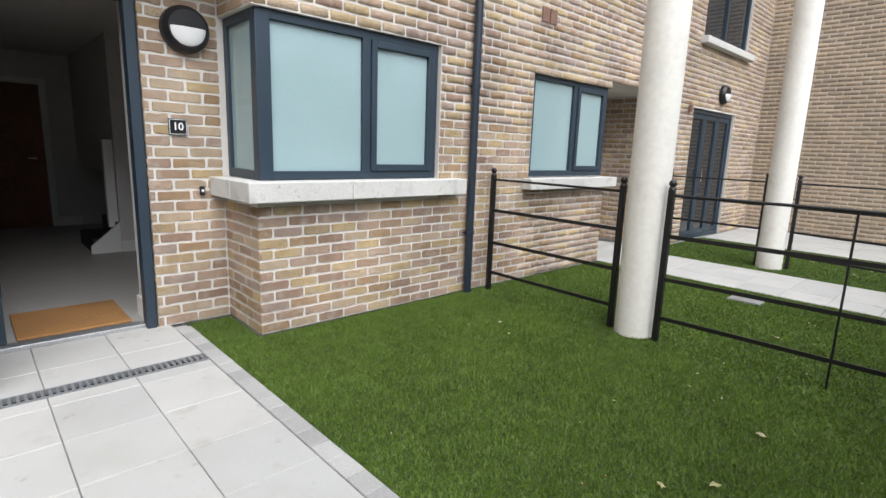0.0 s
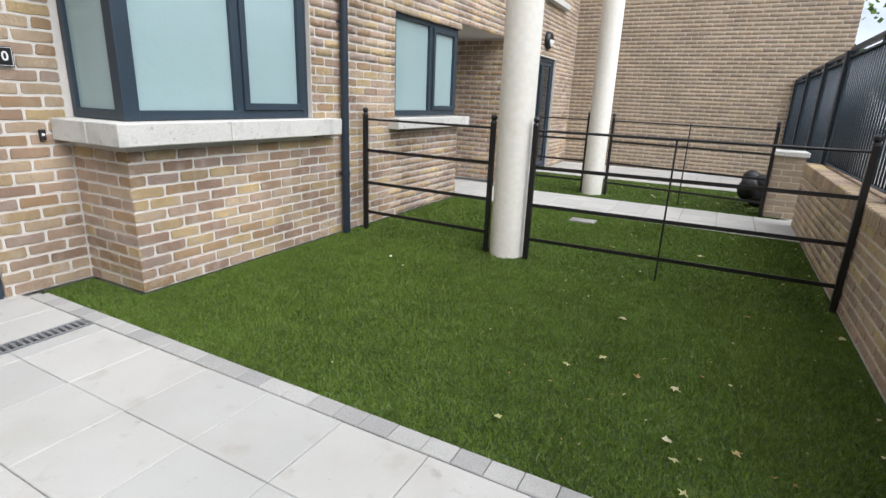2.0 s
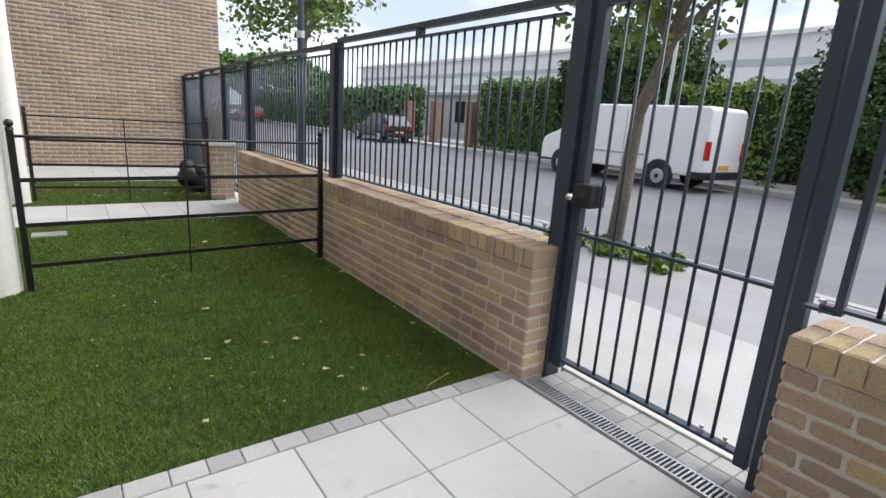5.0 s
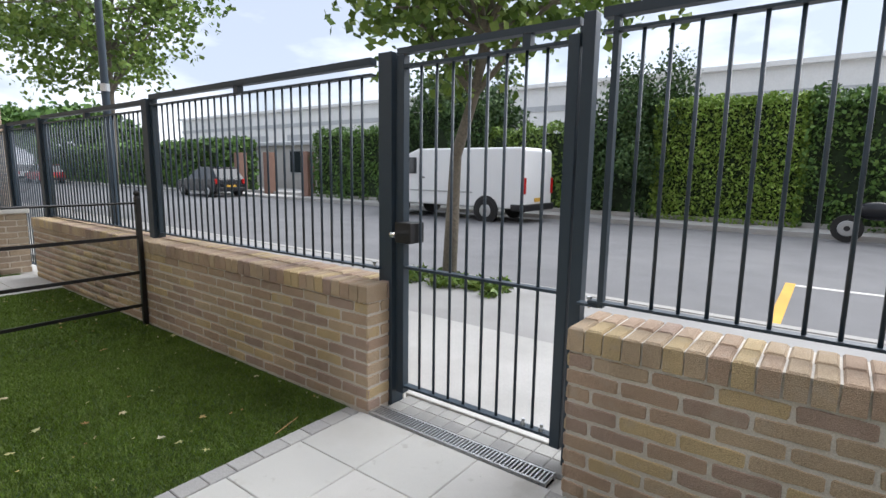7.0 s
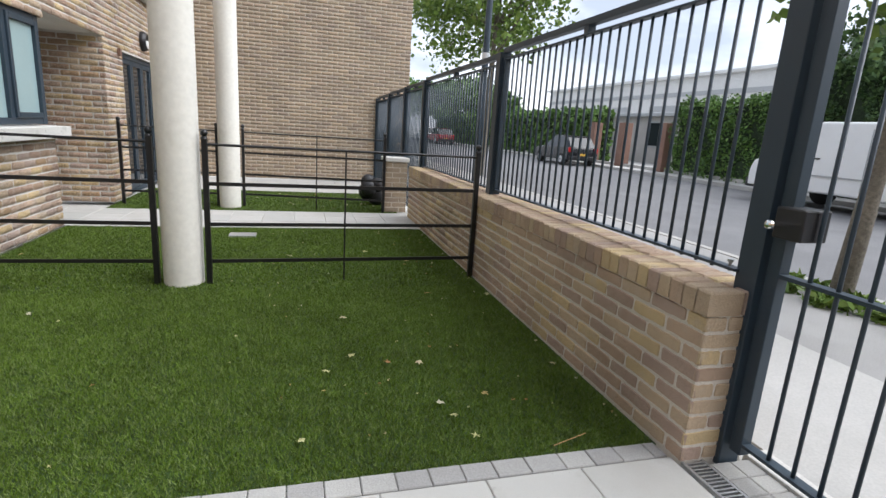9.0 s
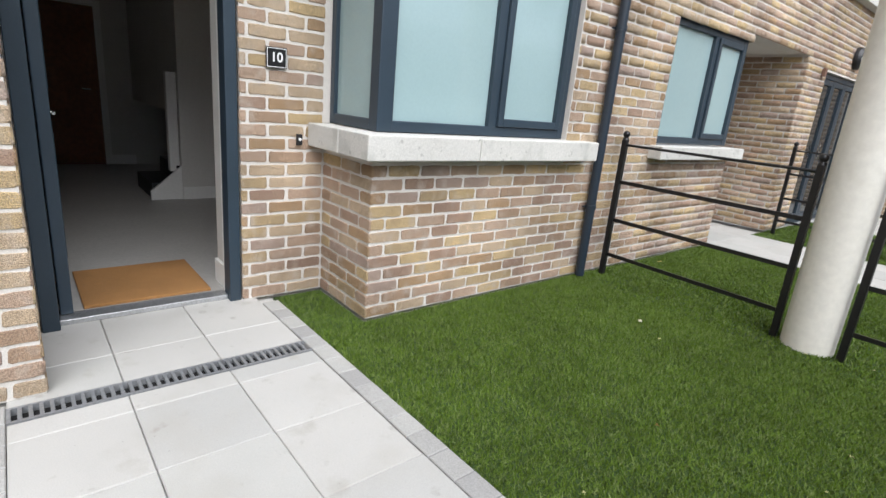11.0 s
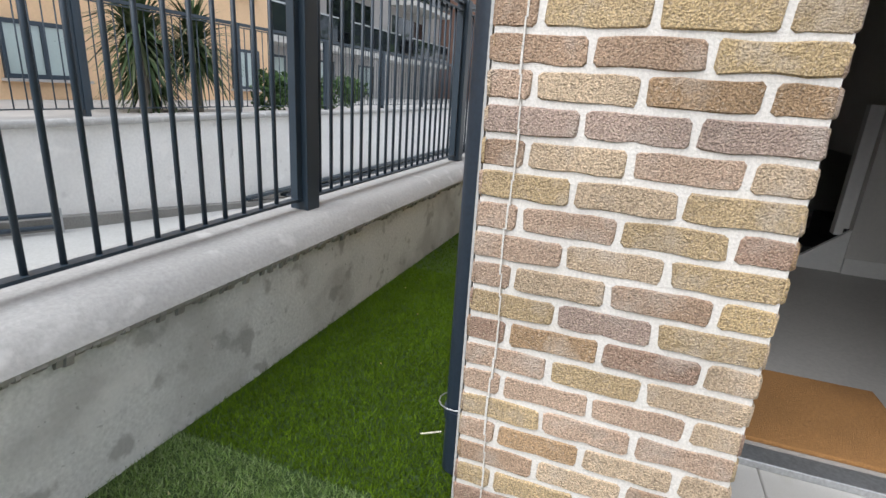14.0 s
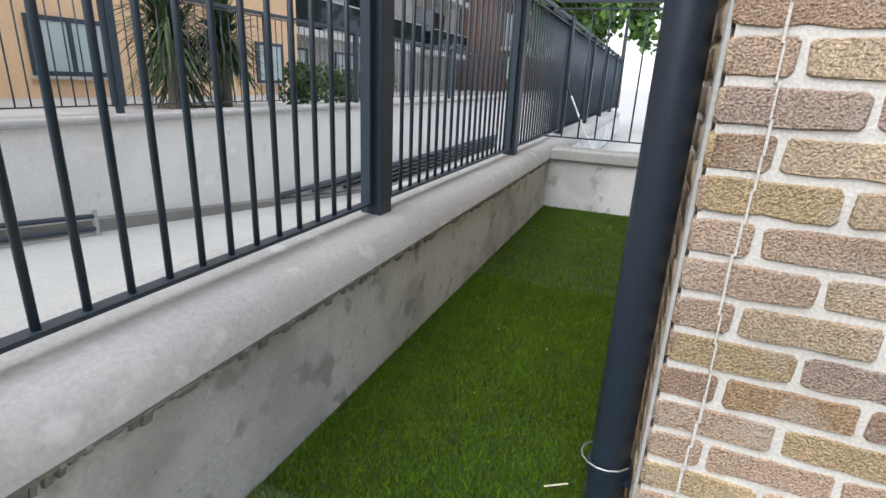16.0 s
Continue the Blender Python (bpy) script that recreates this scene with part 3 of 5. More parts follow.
glass_door("door_patio", 6.85, 8.6, 2.07, -0.05, 3, "dark grey framed glass patio door with dark panes")
glass_door("door_neighbour", 4.62, 5.62, 2.1, -1.18, 1, "dark grey neighbouring front door in its recess")
up = thing("window_3", (-0.05, 7.85, 3.0), "dark framed upper window with a pale stone sill", "window", kind="structure")
part("window_frame", boxes(*frame_boxes(6.9, 8.8, 3.1, 4.4, -0.12, -0.05)), M_ANTHRACITE, up)
part("mullion", boxes((-0.12, -0.05, 7.8, 7.87, 3.15, 4.35)), M_ANTHRACITE, up)
for a, b in ((6.96, 7.8), (7.87, 8.74)):
    part("pane", boxes((-0.09, -0.08, a, b, 3.16, 4.34)), M_DARKGLASS, up)
part("window_sill", boxes((-0.2, 0.1, 6.8, 8.9, 3.0, 3.1), bevel=0.006), M_STONE, up)

# ---- entrance hall ----
wall("wall_hall_left", "grey plastered hall wall", (-6.1, -0.75, -1.74, -1.58, 0, 2.45), mat=M_PLASTER)
wall("wall_hall_back", "grey plastered hall wall with an inner door", (-6.25, -6.1, -1.74, 1.2, 0, 2.45), mat=M_PLASTER)
# Stretch behind the stairs is unseen, added to keep daylight out of the hall.
wall("wall_hall_right", "grey plastered hall wall", (-6.1, -0.752, 1.05, 1.2, 0, 2.45), (-0.98, -0.752, -0.52, 1.05, 0, 2.45), mat=M_PLASTER)
wall("wall_stair", "grey plastered wall beside the stairs", (-3.75, -3.55, -0.12, 1.2, 0, 2.45), (-6.1, -3.75, -0.12, 0.0, 0.9, 2.45), mat=M_PLASTER)
tagged(part("ceiling_hall", boxes((-6.25, -0.6, -1.74, 1.2, 2.45, 2.6)), M_PLASTER), "plain hall ceiling", "ceiling", kind="structure")
tagged(part("floor_hall", boxes((-6.25, -0.66, -1.74, 1.2, -0.05, 0.012)), M_HALLFLOOR), "smooth grey hall floor", "floor", kind="structure")
tagged(part("baseboard", boxes((-3.548, -3.53, -0.12, 1.05, 0.012, 0.14), (-6.098, -6.08, -0.42, -0.13, 0.012, 0.14), (-0.98, -0.752, -0.54, -0.522, 0.012, 0.16)), M_WHITE), "white hall baseboard", "baseboard", kind="structure")
tagged(part("lining", boxes((-0.752, -0.66, -0.555, -0.5, 0.02, 2.3), (-0.752, -0.66, -1.58, -1.45, 0.02, 2.3)), M_WHITE), "pale door lining", "trim", kind="structure")
fd = thing("front_door", (-0.65, -1.0, 0), "open dark grey panelled front door with chrome handle", "door", kind="structure")
part("door_frame", boxes((-0.70, -0.585, -1.458, -1.385, 0.0, 2.35), (-0.70, -0.595, -0.565, -0.502, 0.0, 2.35), (-0.70, -0.595, -1.385, -0.565, 2.18, 2.35), bevel=0.004), M_ANTHRACITE, fd)
part("threshold", boxes((-0.74, -0.64, -1.385, -0.565, 0.0, 0.03), bevel=0.004), M_STEEL, fd)
lf = part("leaf", boxes((-1.52, -0.70, -1.375, -1.32, 0.035, 2.17), (-1.40, -0.82, -1.322, -1.312, 0.3, 0.95), (-1.40, -0.82, -1.322, -1.312, 1.15, 2.0), bevel=0.005), M_ANTHRACITE, fd)
bm = rod(rod(bmesh.new(), (-1.45, -1.275, 1.0), (-1.34, -1.275, 1.0), 0.009), (-1.45, -1.32, 1.0), (-1.45, -1.27, 1.0), 0.01)
box(bm, -1.47, -1.43, -1.32, -1.305, 0.9, 1.14, 0.004)
part("handle", bm, M_CHROME, lf, "chrome lever handle on a long plate")
idr = thing("inner_door", (-6.1, -0.9, 0), "closed brown wooden inner door in a white frame", "door", kind="structure")
part("door_frame", boxes((-6.1, -6.07, -1.36, -1.29, 0.012, 2.1), (-6.1, -6.07, -0.50, -0.42, 0.012, 2.1), (-6.1, -6.07, -1.29, -0.50, 2.02, 2.1), bevel=0.004), M_WHITE, idr)
part("leaf", boxes((-6.098, -6.078, -1.29, -0.50, 0.015, 2.02)), M_WOODDOOR, idr)
part("handle", rod(bmesh.new(), (-6.04, -0.6, 1.0), (-6.04, -0.48 - 0.22, 1.0), 0.01), M_CHROME, idr)
st = thing("staircase", (-3.8, -0.3, 0), "dark carpeted stairs with a white string", "stairs", kind="structure")
part("string", prism(bmesh.new(), [(-0.42, 0.012), (-0.12, 0.012), (-0.12, 0.36), (-0.42, 0.10)], -3.60, -3.56, "x"), M_WHITE, st)
for k in range(6):
    part("tread", boxes((-4.4, -3.602, -0.40 + k * 0.24 - 0.0, -0.14 + k * 0.24, 0.012, 0.18 * (k + 1))), M_PLASTIC, st)
part("newel_post", boxes((-3.70, -3.61, -0.22, -0.125, 0.3, 1.3), bevel=0.006), M_WHITE, st)
mat = tagged(part("door_mat", boxes((-1.42, -0.79, -1.27, -0.62, 0.012, 0.032), bevel=0.006), M_MAT), "orange brown coir door mat inside the doorway", "door mat")

# ---- things on the house front ----
def bulkhead(at, label):
    x, y, z = at
    t = thing("wall_lamp", at, label, "wall lamp", "bulkhead lamps")
    part("base", rod(bmesh.new(), (x, y, z), (x + 0.045, y, z), 0.155, 0.15, 40), M_PLASTIC, t)
    bm = rod(bmesh.new(), (x + 0.045, y, z), (x + 0.085, y, z), 0.15, 0.12, 40)
    part("hood", bm, M_PLASTIC, t)
    bm = ball(bmesh.new(), (x + 0.06, y, z), 0.118, 32, (0.35, 1, 1))
    bmesh.ops.bisect_plane(bm, geom=bm.verts[:] + bm.edges[:] + bm.faces[:], plane_co=(x, y, z + 0.005), plane_no=(0, 0, 1), clear_outer=True)
    bmesh.ops.translate(bm, verts=bm.verts, vec=(0.012, 0, 0))
    part("diffuser", bm, M_OPAL, t, "white opal half-round diffuser", True)


bulkhead((-0.578, -0.215, 2.05), "round black bulkhead wall lamp with white diffuser")
bulkhead((0.0, 7.9, 2.36), "round black bulkhead wall lamp with white diffuser")
np_ = thing("number_plate", (-0.575, -0.29, 1.41), "square black house number plate reading 10", "sign")
part("plate", boxes((-0.578, -0.570, -0.352, -0.232, 1.355, 1.465), bevel=0.002), M_PLATE, np_)
part("border", boxes((-0.5702, -0.5692, -0.347, -0.237, 1.360, 1.363), (-0.5702, -0.5692, -0.347, -0.237, 1.457, 1.460), (-0.5702, -0.5692, -0.347, -0.344, 1.363, 1.457), (-0.5702, -0.5692, -0.240, -0.237, 1.363, 1.457)), M_LETTER, np_)
cu = bpy.data.curves.new("digits", "FONT")
cu.body, cu.size, cu.extrude, cu.align_x, cu.align_y, cu.offset = "10", 0.07, 0.001, "CENTER", "CENTER", 0.0012
dg = new("digits", cu)
dep = bpy.context.evaluated_depsgraph_get()
dm = bpy.data.meshes.new_from_object(dg.evaluated_get(dep))
bpy.data.objects.remove(dg)
dm.transform(Matrix.Translation((0.0068, -0.002, 0.0)) @ Matrix(((0, 0, 1), (1, 0, 0), (0, 1, 0))).to_4x4())
dm.materials.clear()
dm.materials.append(M_LETTER)
dgo = new("digits", dm)
dgo.parent = np_
bell = thing("door_bell", (-0.578, -0.155, 0.97), "small black door bell with a pale push button", "door bell")
part("body", boxes((-0.58, -0.562, -0.172, -0.138, 0.935, 1.0), bevel=0.003), M_PLASTIC, bell)
part("button", rod(bmesh.new(), (-0.564, -0.155, 0.97), (-0.557, -0.155, 0.97), 0.009), M_LETTER, bell)
vent = thing("wall_vent", (0, 3.05, 2.64), "small brown terracotta air vents in the brickwork", "vent")
for k in (0, 1):
    part("grille", boxes((-0.01, 0.006, 2.95 + k * 0.13, 3.06 + k * 0.13, 2.6, 2.74), bevel=0.003), M_REDBRICK, vent)
box_ = tagged(part("alarm_box", boxes((0, 0.04, 6.62, 6.68, 2.0, 2.1), bevel=0.004), M_REDBRICK), "small brown box on the brick front", "vent")


def pipe(at, top, label, r=0.034, clips=(0.55, 1.9), wall_dir=(-1, 0, 0)):
    x, y, z = at
    t = thing("downpipe", at, label, "drainpipe", "downpipes")
    part("tube", rod(bmesh.new(), (x, y, z), (x, y, top), r, n=20), M_PIPE, t, smooth=True)
    for c in clips:
        bm = rod(bmesh.new(), (x, y, c), (x, y, c + 0.035), r + 0.006, n=20)
        d = Vector(wall_dir)
        p = Vector((x, y, c + 0.017))
        s = Vector((-d.y, d.x, 0)) * 0.05
        rod(bm, p + d * r - s, p + d * r + s, 0.008, n=8)
        part("clip", bm, M_PIPE, t)
    return t


pipe((0.045, 2.0, 0.0), 5.5, "dark grey round downpipe on the brick front", 0.036, (0.55, 1.86, 3.4))
sp = pipe((-0.21, -2.20, 0.0), 5.0, "dark grey round downpipe at the house corner", 0.05, (0.20, 2.0), (0, 1, 0))
bm = bmesh.new()
ring = [Vector((-0.205 + 0.068 * math.cos(k * 0.42 + 2.6), -2.207 + 0.066 * math.sin(k * 0.42 + 2.6), 0.242 + 0.002 * k)) for k in range(12)]
for p, q in zip(ring, ring[1:]):
    rod(bm, p, q, 0.0025, n=6)
part("wire", bm, M_STEEL, sp, "loose pale wire loop")
tagged(part("white_corner_bead", boxes((-0.03, 0.012, -2.1465, -2.1395, 0, 2.6)), M_COPING), "pale mortar edge strip on the pier", "trim", kind="structure")


def column(at, h=6.0, r=0.145):
    x, y, z = at
    bm = bmesh.new()
    bmesh.ops.create_cone(bm, cap_ends=True, segments=40, radius1=r, radius2=r, depth=h, matrix=Matrix.Translation((x, y, h / 2 - 0.02)))
    ob = part("column", bm, M_COLUMN, None, "", True)
    tagged(ob, "round cream painted concrete column rising from the turf", "column", "round columns")


column((1.60, 2.25, 0))
column((1.50, 5.98, 0))


# ---- estate railings ----
def post(parent, x, y, h=1.13):
    bm = boxes((x - 0.02, x + 0.02, y - 0.02, y + 0.02, -0.1, h - 0.03), bevel=0.003)
    p = part("post", bm, M_BLACK, parent)
    bm = rod(bmesh.new(), (x, y, h - 0.03), (x, y, h - 0.012), 0.026, 0.02, 14)
    ball(bm, (x, y, h + 0.012), 0.027, 14)
    part("finial", bm, M_BLACK, p, "ball finial", True)


def estate_panel(x0, y0, x1, y1, label, zs=(0.17, 0.46, 0.77, 1.06), h=1.13, ends=(True, True)):
    t = thing("estate_railing", ((x0 + x1) / 2, (y0 + y1) / 2, 0), label, "railing", "estate railings")
    if ends[0]:
        post(t, x0, y0, h)
    if ends[1]:
        post(t, x1, y1, h)
    for i, z in enumerate(zs):
        if i == len(zs) - 1:
            bm = rod(bmesh.new(), (x0, y0, z), (x1, y1, z), 0.010, n=10)
        else:
            bm = bmesh.new()
            d = (Vector((x1, y1, 0)) - Vector((x0, y0, 0))).normalized()
            s = Vector((-d.y, d.x, 0)) * 0.006
            a, b = Vector((x0, y0, z)), Vector((x1, y1, z))
            vs = [bm.verts.new(p + q + Z * k) for p in (a, b) for q, k in ((-s, -0.014), (s, -0.014), (s, 0.014), (-s, 0.014))]
            for q in ((0, 1, 5, 4), (1, 2, 6, 5), (2, 3, 7, 6), (3, 0, 4, 7), (3, 2, 1, 0), (4, 5, 6, 7)):
                bm.faces.new([vs[k] for k in q])
        part("rail", bm, M_BLACK, t)
    return t


estate_panel(0.09, 2.25, 1.42, 2.21, "black iron estate railing between house wall and column")
er = estate_panel(1.79, 2.2, 3.95, 2.27, "black iron estate railing with a thin centre stake")
part("stake", boxes((2.818, 2.831, 2.226, 2.239, -0.05, 1.06), bevel=0.002), M_BLACK, er)
estate_panel(0.1, 6.08, 1.33, 6.05, "black iron estate railing of the next plot")
er = estate_panel(1.68, 6.05, 3.68, 5.70, "black iron estate railing of the next plot with a stake")
part("stake", boxes((2.7, 2.715, 5.86, 5.875, -0.05, 1.08)), M_BLACK, er)


# ---- street wall, railings and gate ----
def coping(parent, x0, x1, y0, y1, z0, z1, mat):
    n = max(1, round((y1 - y0) / 0.075))
    p = (y1 - y0) / n
    mid = (x0 + x1) / 2
    for k in range(n):
        for a, b in ((x0 - 0.004, mid), (mid, x1 + 0.004)):
            w = b - a - 0.008
            key = ("cope", round(w, 3), round(p, 3), mat.name, rng.randrange(3))
            if key not in brick_cache:
                v = [(sx * (w / 2 - i), sy * ((p - 0.007) / 2 - i) + rng.uniform(-0.002, 0.002), zz) for i, zz in ((0, -(z1 - z0)), (0, -0.008), (0.008, 0)) for sx, sy in ((-1, -1), (1, -1), (1, 1), (-1, 1))]
                me = bpy.data.meshes.new("coping_brick")
                me.from_pydata(v, [], BRICK_FACES)
                me.materials.append(mat)
                brick_cache[key] = me
            ob = new("coping_brick", brick_cache[key])
            ob.parent = parent
            ob.location = Vector(((a + b) / 2, y0 + (k + 0.5) * p, z1 + rng.uniform(-0.003, 0.003))) - root_of(parent)


WX0, WX1 = 3.97, 4.30
WTOP, WBED, COURSE = 0.738, 0.64, 0.0712
wall_street = tagged(new("wall_street"), "low tan brick garden wall with brick-on-edge coping", "wall", kind="structure")
wall_street.location = (WX0, -0.47, 0)
part("core", boxes((WX0 + 0.012, WX1 - 0.012, -0.458, 5.288, -0.2, WTOP - 0.010)), M_MORTAR3, wall_street)
brickwork(wall_street, (WX0, 5.3, 0), (-1, 0, 0), 5.77, WBED, M_BRICK3, near=(2.4, 5.8, 0, 0.7), course=COURSE, phase=0.03)
brickwork(wall_street, (WX0, -0.47, 0), (0, -1, 0), 0.33, WBED, M_BRICK3, near=(0, 1, 0, 1), phase=0.11, course=COURSE)
brickwork(wall_street, (WX1, -0.47, 0), (1, 0, 0), 5.77, WBED, M_BRICK3, course=COURSE)
coping(wall_street, WX0, WX1, -0.47, 5.3, WBED, WTOP, M_BRICK3)
W2 = -1.632
wall_street2 = tagged(new("wall_street_second"), "low tan brick garden wall beside the gate", "wall", kind="structure")
wall_street2.location = (WX0, W2, 0)
part("core", boxes((WX0 + 0.012, WX1 - 0.012, -6.0, W2 - 0.012, -0.2, WTOP - 0.003)), M_MORTAR3, wall_street2)
brickwork(wall_street2, (WX0, W2, 0), (-1, 0, 0), 4.36, WBED, M_BRICK3, near=(0, 2.2, 0, 0.7), phase=0.1125, course=COURSE)
brickwork(wall_street2, (WX1, W2, 0), (0, 1, 0), 0.33, WBED, M_BRICK3, near=(0, 1, 0, 1), phase=0.11, course=COURSE)
coping(wall_street2, WX0, WX1, -5.0, W2, WBED + 0.008, WTOP + 0.008, M_BRICK3)


def bars(parent, p0, p1, z0, z1, pitch, r, mat):
    p0, p1 = Vector((*p0, 0)), Vector((*p1, 0))
    n = max(1, int((p1 - p0).length / pitch))
    first = None
    for k in range(1, n):
        q = p0 + (p1 - p0) * (k / n)
        if first is None:
            first = part("bar", rod(bmesh.new(), (q.x, q.y, z0), (q.x, q.y, z1), r, n=10), mat, parent, "", True)
            q0 = q
        else:
            o = new("bar", first.data)
            o.parent = parent
            o.location = q - q0


def rail(parent, a, b, w, h, mat, name="rail"):
    a, b = Vector(a), Vector(b)
    d = (b - a).normalized()
    s, up_ = Vector((-d.y, d.x, 0)) * w / 2, Z * h / 2
    bm = bmesh.new()
    vs = [bm.verts.new(p + q) for p in (a, b) for q in (-s - up_, s - up_, s + up_, -s + up_)]
    for q in ((0, 1, 5, 4), (1, 2, 6, 5), (2, 3, 7, 6), (3, 0, 4, 7), (3, 2, 1, 0), (4, 5, 6, 7)):
        bm.faces.new([vs[k] for k in q])
    return part(name, bm, mat, parent)


def railing(p0, p1, foot, low, high, top, label, pitch=0.115, posts=(True, False), mid=True, post_w=0.08, r=0.008, slope=0.0, span=(0.05, 0.05)):
    """One panel of bar railing from post to post."""
    t = thing("bar_railing", (*p0, foot), label, "railing", "bar railings")
    d = (Vector(p1) - Vector(p0)).normalized()
    for on, p in zip(posts, (p0, p1)):
        if on:
            w = post_w / 2
            pt = part("post", boxes((p[0] - w, p[0] + w, p[1] - w, p[1] + w, foot, top), bevel=0.004), M_ANTHRACITE, t)
            for s in (-1, 1):
                c = Vector(p) + d * s * (w + 0.02)
                part("cleat", boxes((c.x - 0.02, c.x + 0.02, c.y - 0.02, c.y + 0.02, low - 0.012, top - 0.04), bevel=0.002), M_ANTHRACITE, pt)
    a, b = Vector(p0) + d * 0.05, Vector(p1) - d * 0.05
    rail(t, (*a, low - slope), (*b, low + slope), 0.045, 0.012, M_ANTHRACITE, "bottom_rail")
    rail(t, (*a, high), (*b, high), 0.045, 0.012, M_ANTHRACITE, "upper_rail")
    rail(t, (*a, top - 0.02), (*b, top - 0.02), 0.05, 0.04, M_ANTHRACITE, "top_rail")
    if mid:
        m = (a + b) / 2
        part("spacer", boxes((m.x - 0.025, m.x + 0.025, m.y - 0.025, m.y + 0.025, high, top - 0.03)), M_ANTHRACITE, t)
    bars(t, Vector(p0) + d * span[0], Vector(p1) - d * span[1], low - abs(slope) * 0.5, high, pitch, r, M_ANTHRACITE)
    return t


FX = 4.15
SL = -0.012
for k, (a, b) in enumerate(((-0.40, 2.38), (2.38, 5.22), (5.22, 6.6), (6.6, 8.2), (8.2, 9.88), (9.9, 12.3))):
    dz = SL * (a + b) / 2
    foot = WTOP - 0.03 if k < 2 else -0.02
    low = (0.795, 0.77)[k] if k < 2 else 0.12 + dz
    railing((FX, a), (FX, b), foot, low, 1.90 + dz, 1.99 + dz, "dark grey steel bar railing above the brick wall" if k < 2 else "dark grey steel bar railing beyond the garden wall", pitch=0.09, posts=(k > 0, False), post_w=0.1, slope=-0.012 if k < 2 else 0.0)
part("end_stile", boxes((FX - 0.02, FX + 0.02, -1.715, -1.69, 0.80, 2.0), bevel=0.003), M_ANTHRACITE, railing((FX, -1.60), (FX, -4.6), 0.71, 0.822, 1.93, 2.02, "dark grey steel bar railing above the wall beside the gate", pitch=0.1015, posts=(False, True), span=(0.105, 0.05)))
for y0, y1 in ((-0.40, -0.30), (-1.70, -1.60)):
    br = thing("rail_bracket", (FX, (y0 + y1) / 2, 0.80), "dark steel rail bracket bolted beside the gate post", "bracket", "rail brackets")
    part("lug", boxes((FX - 0.025, FX + 0.025, y0, y1, 0.80, 0.812), bevel=0.002), M_ANTHRACITE, br)
    part("bolt", rod(rod(bmesh.new(), (FX, (y0 + y1) / 2, 0.79), (FX, (y0 + y1) / 2, 0.83), 0.006), (FX, (y0 + y1) / 2, 0.828), (FX, (y0 + y1) / 2, 0.84), 0.012, n=6), M_STEEL, br)
PX, PY = 0.09, 0.15
pier = thing("garden_pier", (3.75 + PX, 5.75 + PY, 0), "short tan brick garden pier with pale cap", "pier")
part("core", boxes((3.622 + PX, 3.938 + PX, 5.562 + PY, 5.878 + PY, 0, 0.80)), M_MORTAR2, pier)
for nrm, org in (((-1, 0, 0), (3.61, 5.89, 0)), ((0, -1, 0), (3.61, 5.55, 0)), ((1, 0, 0), (3.95, 5.55, 0))):
    brickwork(pier, (org[0] + PX, org[1] + PY, 0), nrm, 0.34, 0.75, M_BRICK2, near=(0, 1, 0, 1))
part("cap", boxes((3.59 + PX, 3.97 + PX, 5.53 + PY, 5.91 + PY, 0.76, 0.82), bevel=0.01), M_STONE, pier)

gate = thing("metal_gate", (4.2, -0.95, 0), "closed dark grey steel bar gate with black lock box", "gate")
part("gate_post", boxes((4.15, 4.25, -0.485, -0.385, -0.02, 2.0), bevel=0.004), M_ANTHRACITE, gate)
part("gate_post", boxes((4.17, 4.23, -1.602, -1.548, -0.02, 2.03), bevel=0.004), M_ANTHRACITE, gate)
leaf = part("gate_frame", boxes((4.175, 4.225, -0.551, -0.497, 0.07, 1.98), (4.175, 4.225, -1.535, -1.482, 0.07, 1.95), bevel=0.003), M_ANTHRACITE, gate)
for z, h, name in ((0.115, 0.014, "bottom_rail"), (0.825, 0.014, "middle_rail"), (1.92, 0.016, "upper_rail"), (2.0, 0.032, "top_rail")):
    rail(leaf, (4.2, -0.5, z), (4.2, -1.53, z), 0.045, h, M_ANTHRACITE, name)
part("spacer", boxes((4.18, 4.22, -1.30, -1.26, 1.92, 2.0)), M_ANTHRACITE, leaf)
bars(leaf, (4.2, -0.551), (4.2, -1.482), 0.115, 1.92, 0.1026, 0.008, M_ANTHRACITE)
lk = part("lock_box", boxes((4.13, 4.25, -0.64, -0.525, 0.97, 1.085), bevel=0.006), M_PLASTIC, gate)
part("knob", ball(rod(bmesh.new(), (4.09, -0.55, 1.02), (4.14, -0.55, 1.02), 0.011), (4.085, -0.55, 1.02), 0.018), M_CHROME, lk)
for y in (-1.33, -1.43):
    part("bolt", rod(rod(bmesh.new(), (4.2, y, 0.122), (4.2, y, 0.14), 0.014), (4.2, y, 0.14), (4.2, y, 0.155), 0.009), M_STEEL, gate)
part("hinge", rod(bmesh.new(), (4.2, -1.54, 1.90), (4.2, -1.54, 1.98), 0.014), M_ANTHRACITE, gate)
bag = bmesh.new()
for k in range(5):
    ball(bag, (3.60 + 0.09 * math.cos(k * 2.1), 6.45 + 0.08 * math.sin(k * 1.9), 0.16 + 0.05 * k), 0.17 - 0.012 * k, 14, (1, 0.85, 1.05))
tagged(part("refuse_sack", bag, M_PLASTIC, None, "", True), "black refuse sack heaped beside the garden pier", "sack")
tagged(part("turf_hatch", boxes((1.72, 2.0, 3.88, 4.05, -0.02, 0.012), bevel=0.004), M_STEEL), "small grey metal cover set in the turf", "cover")

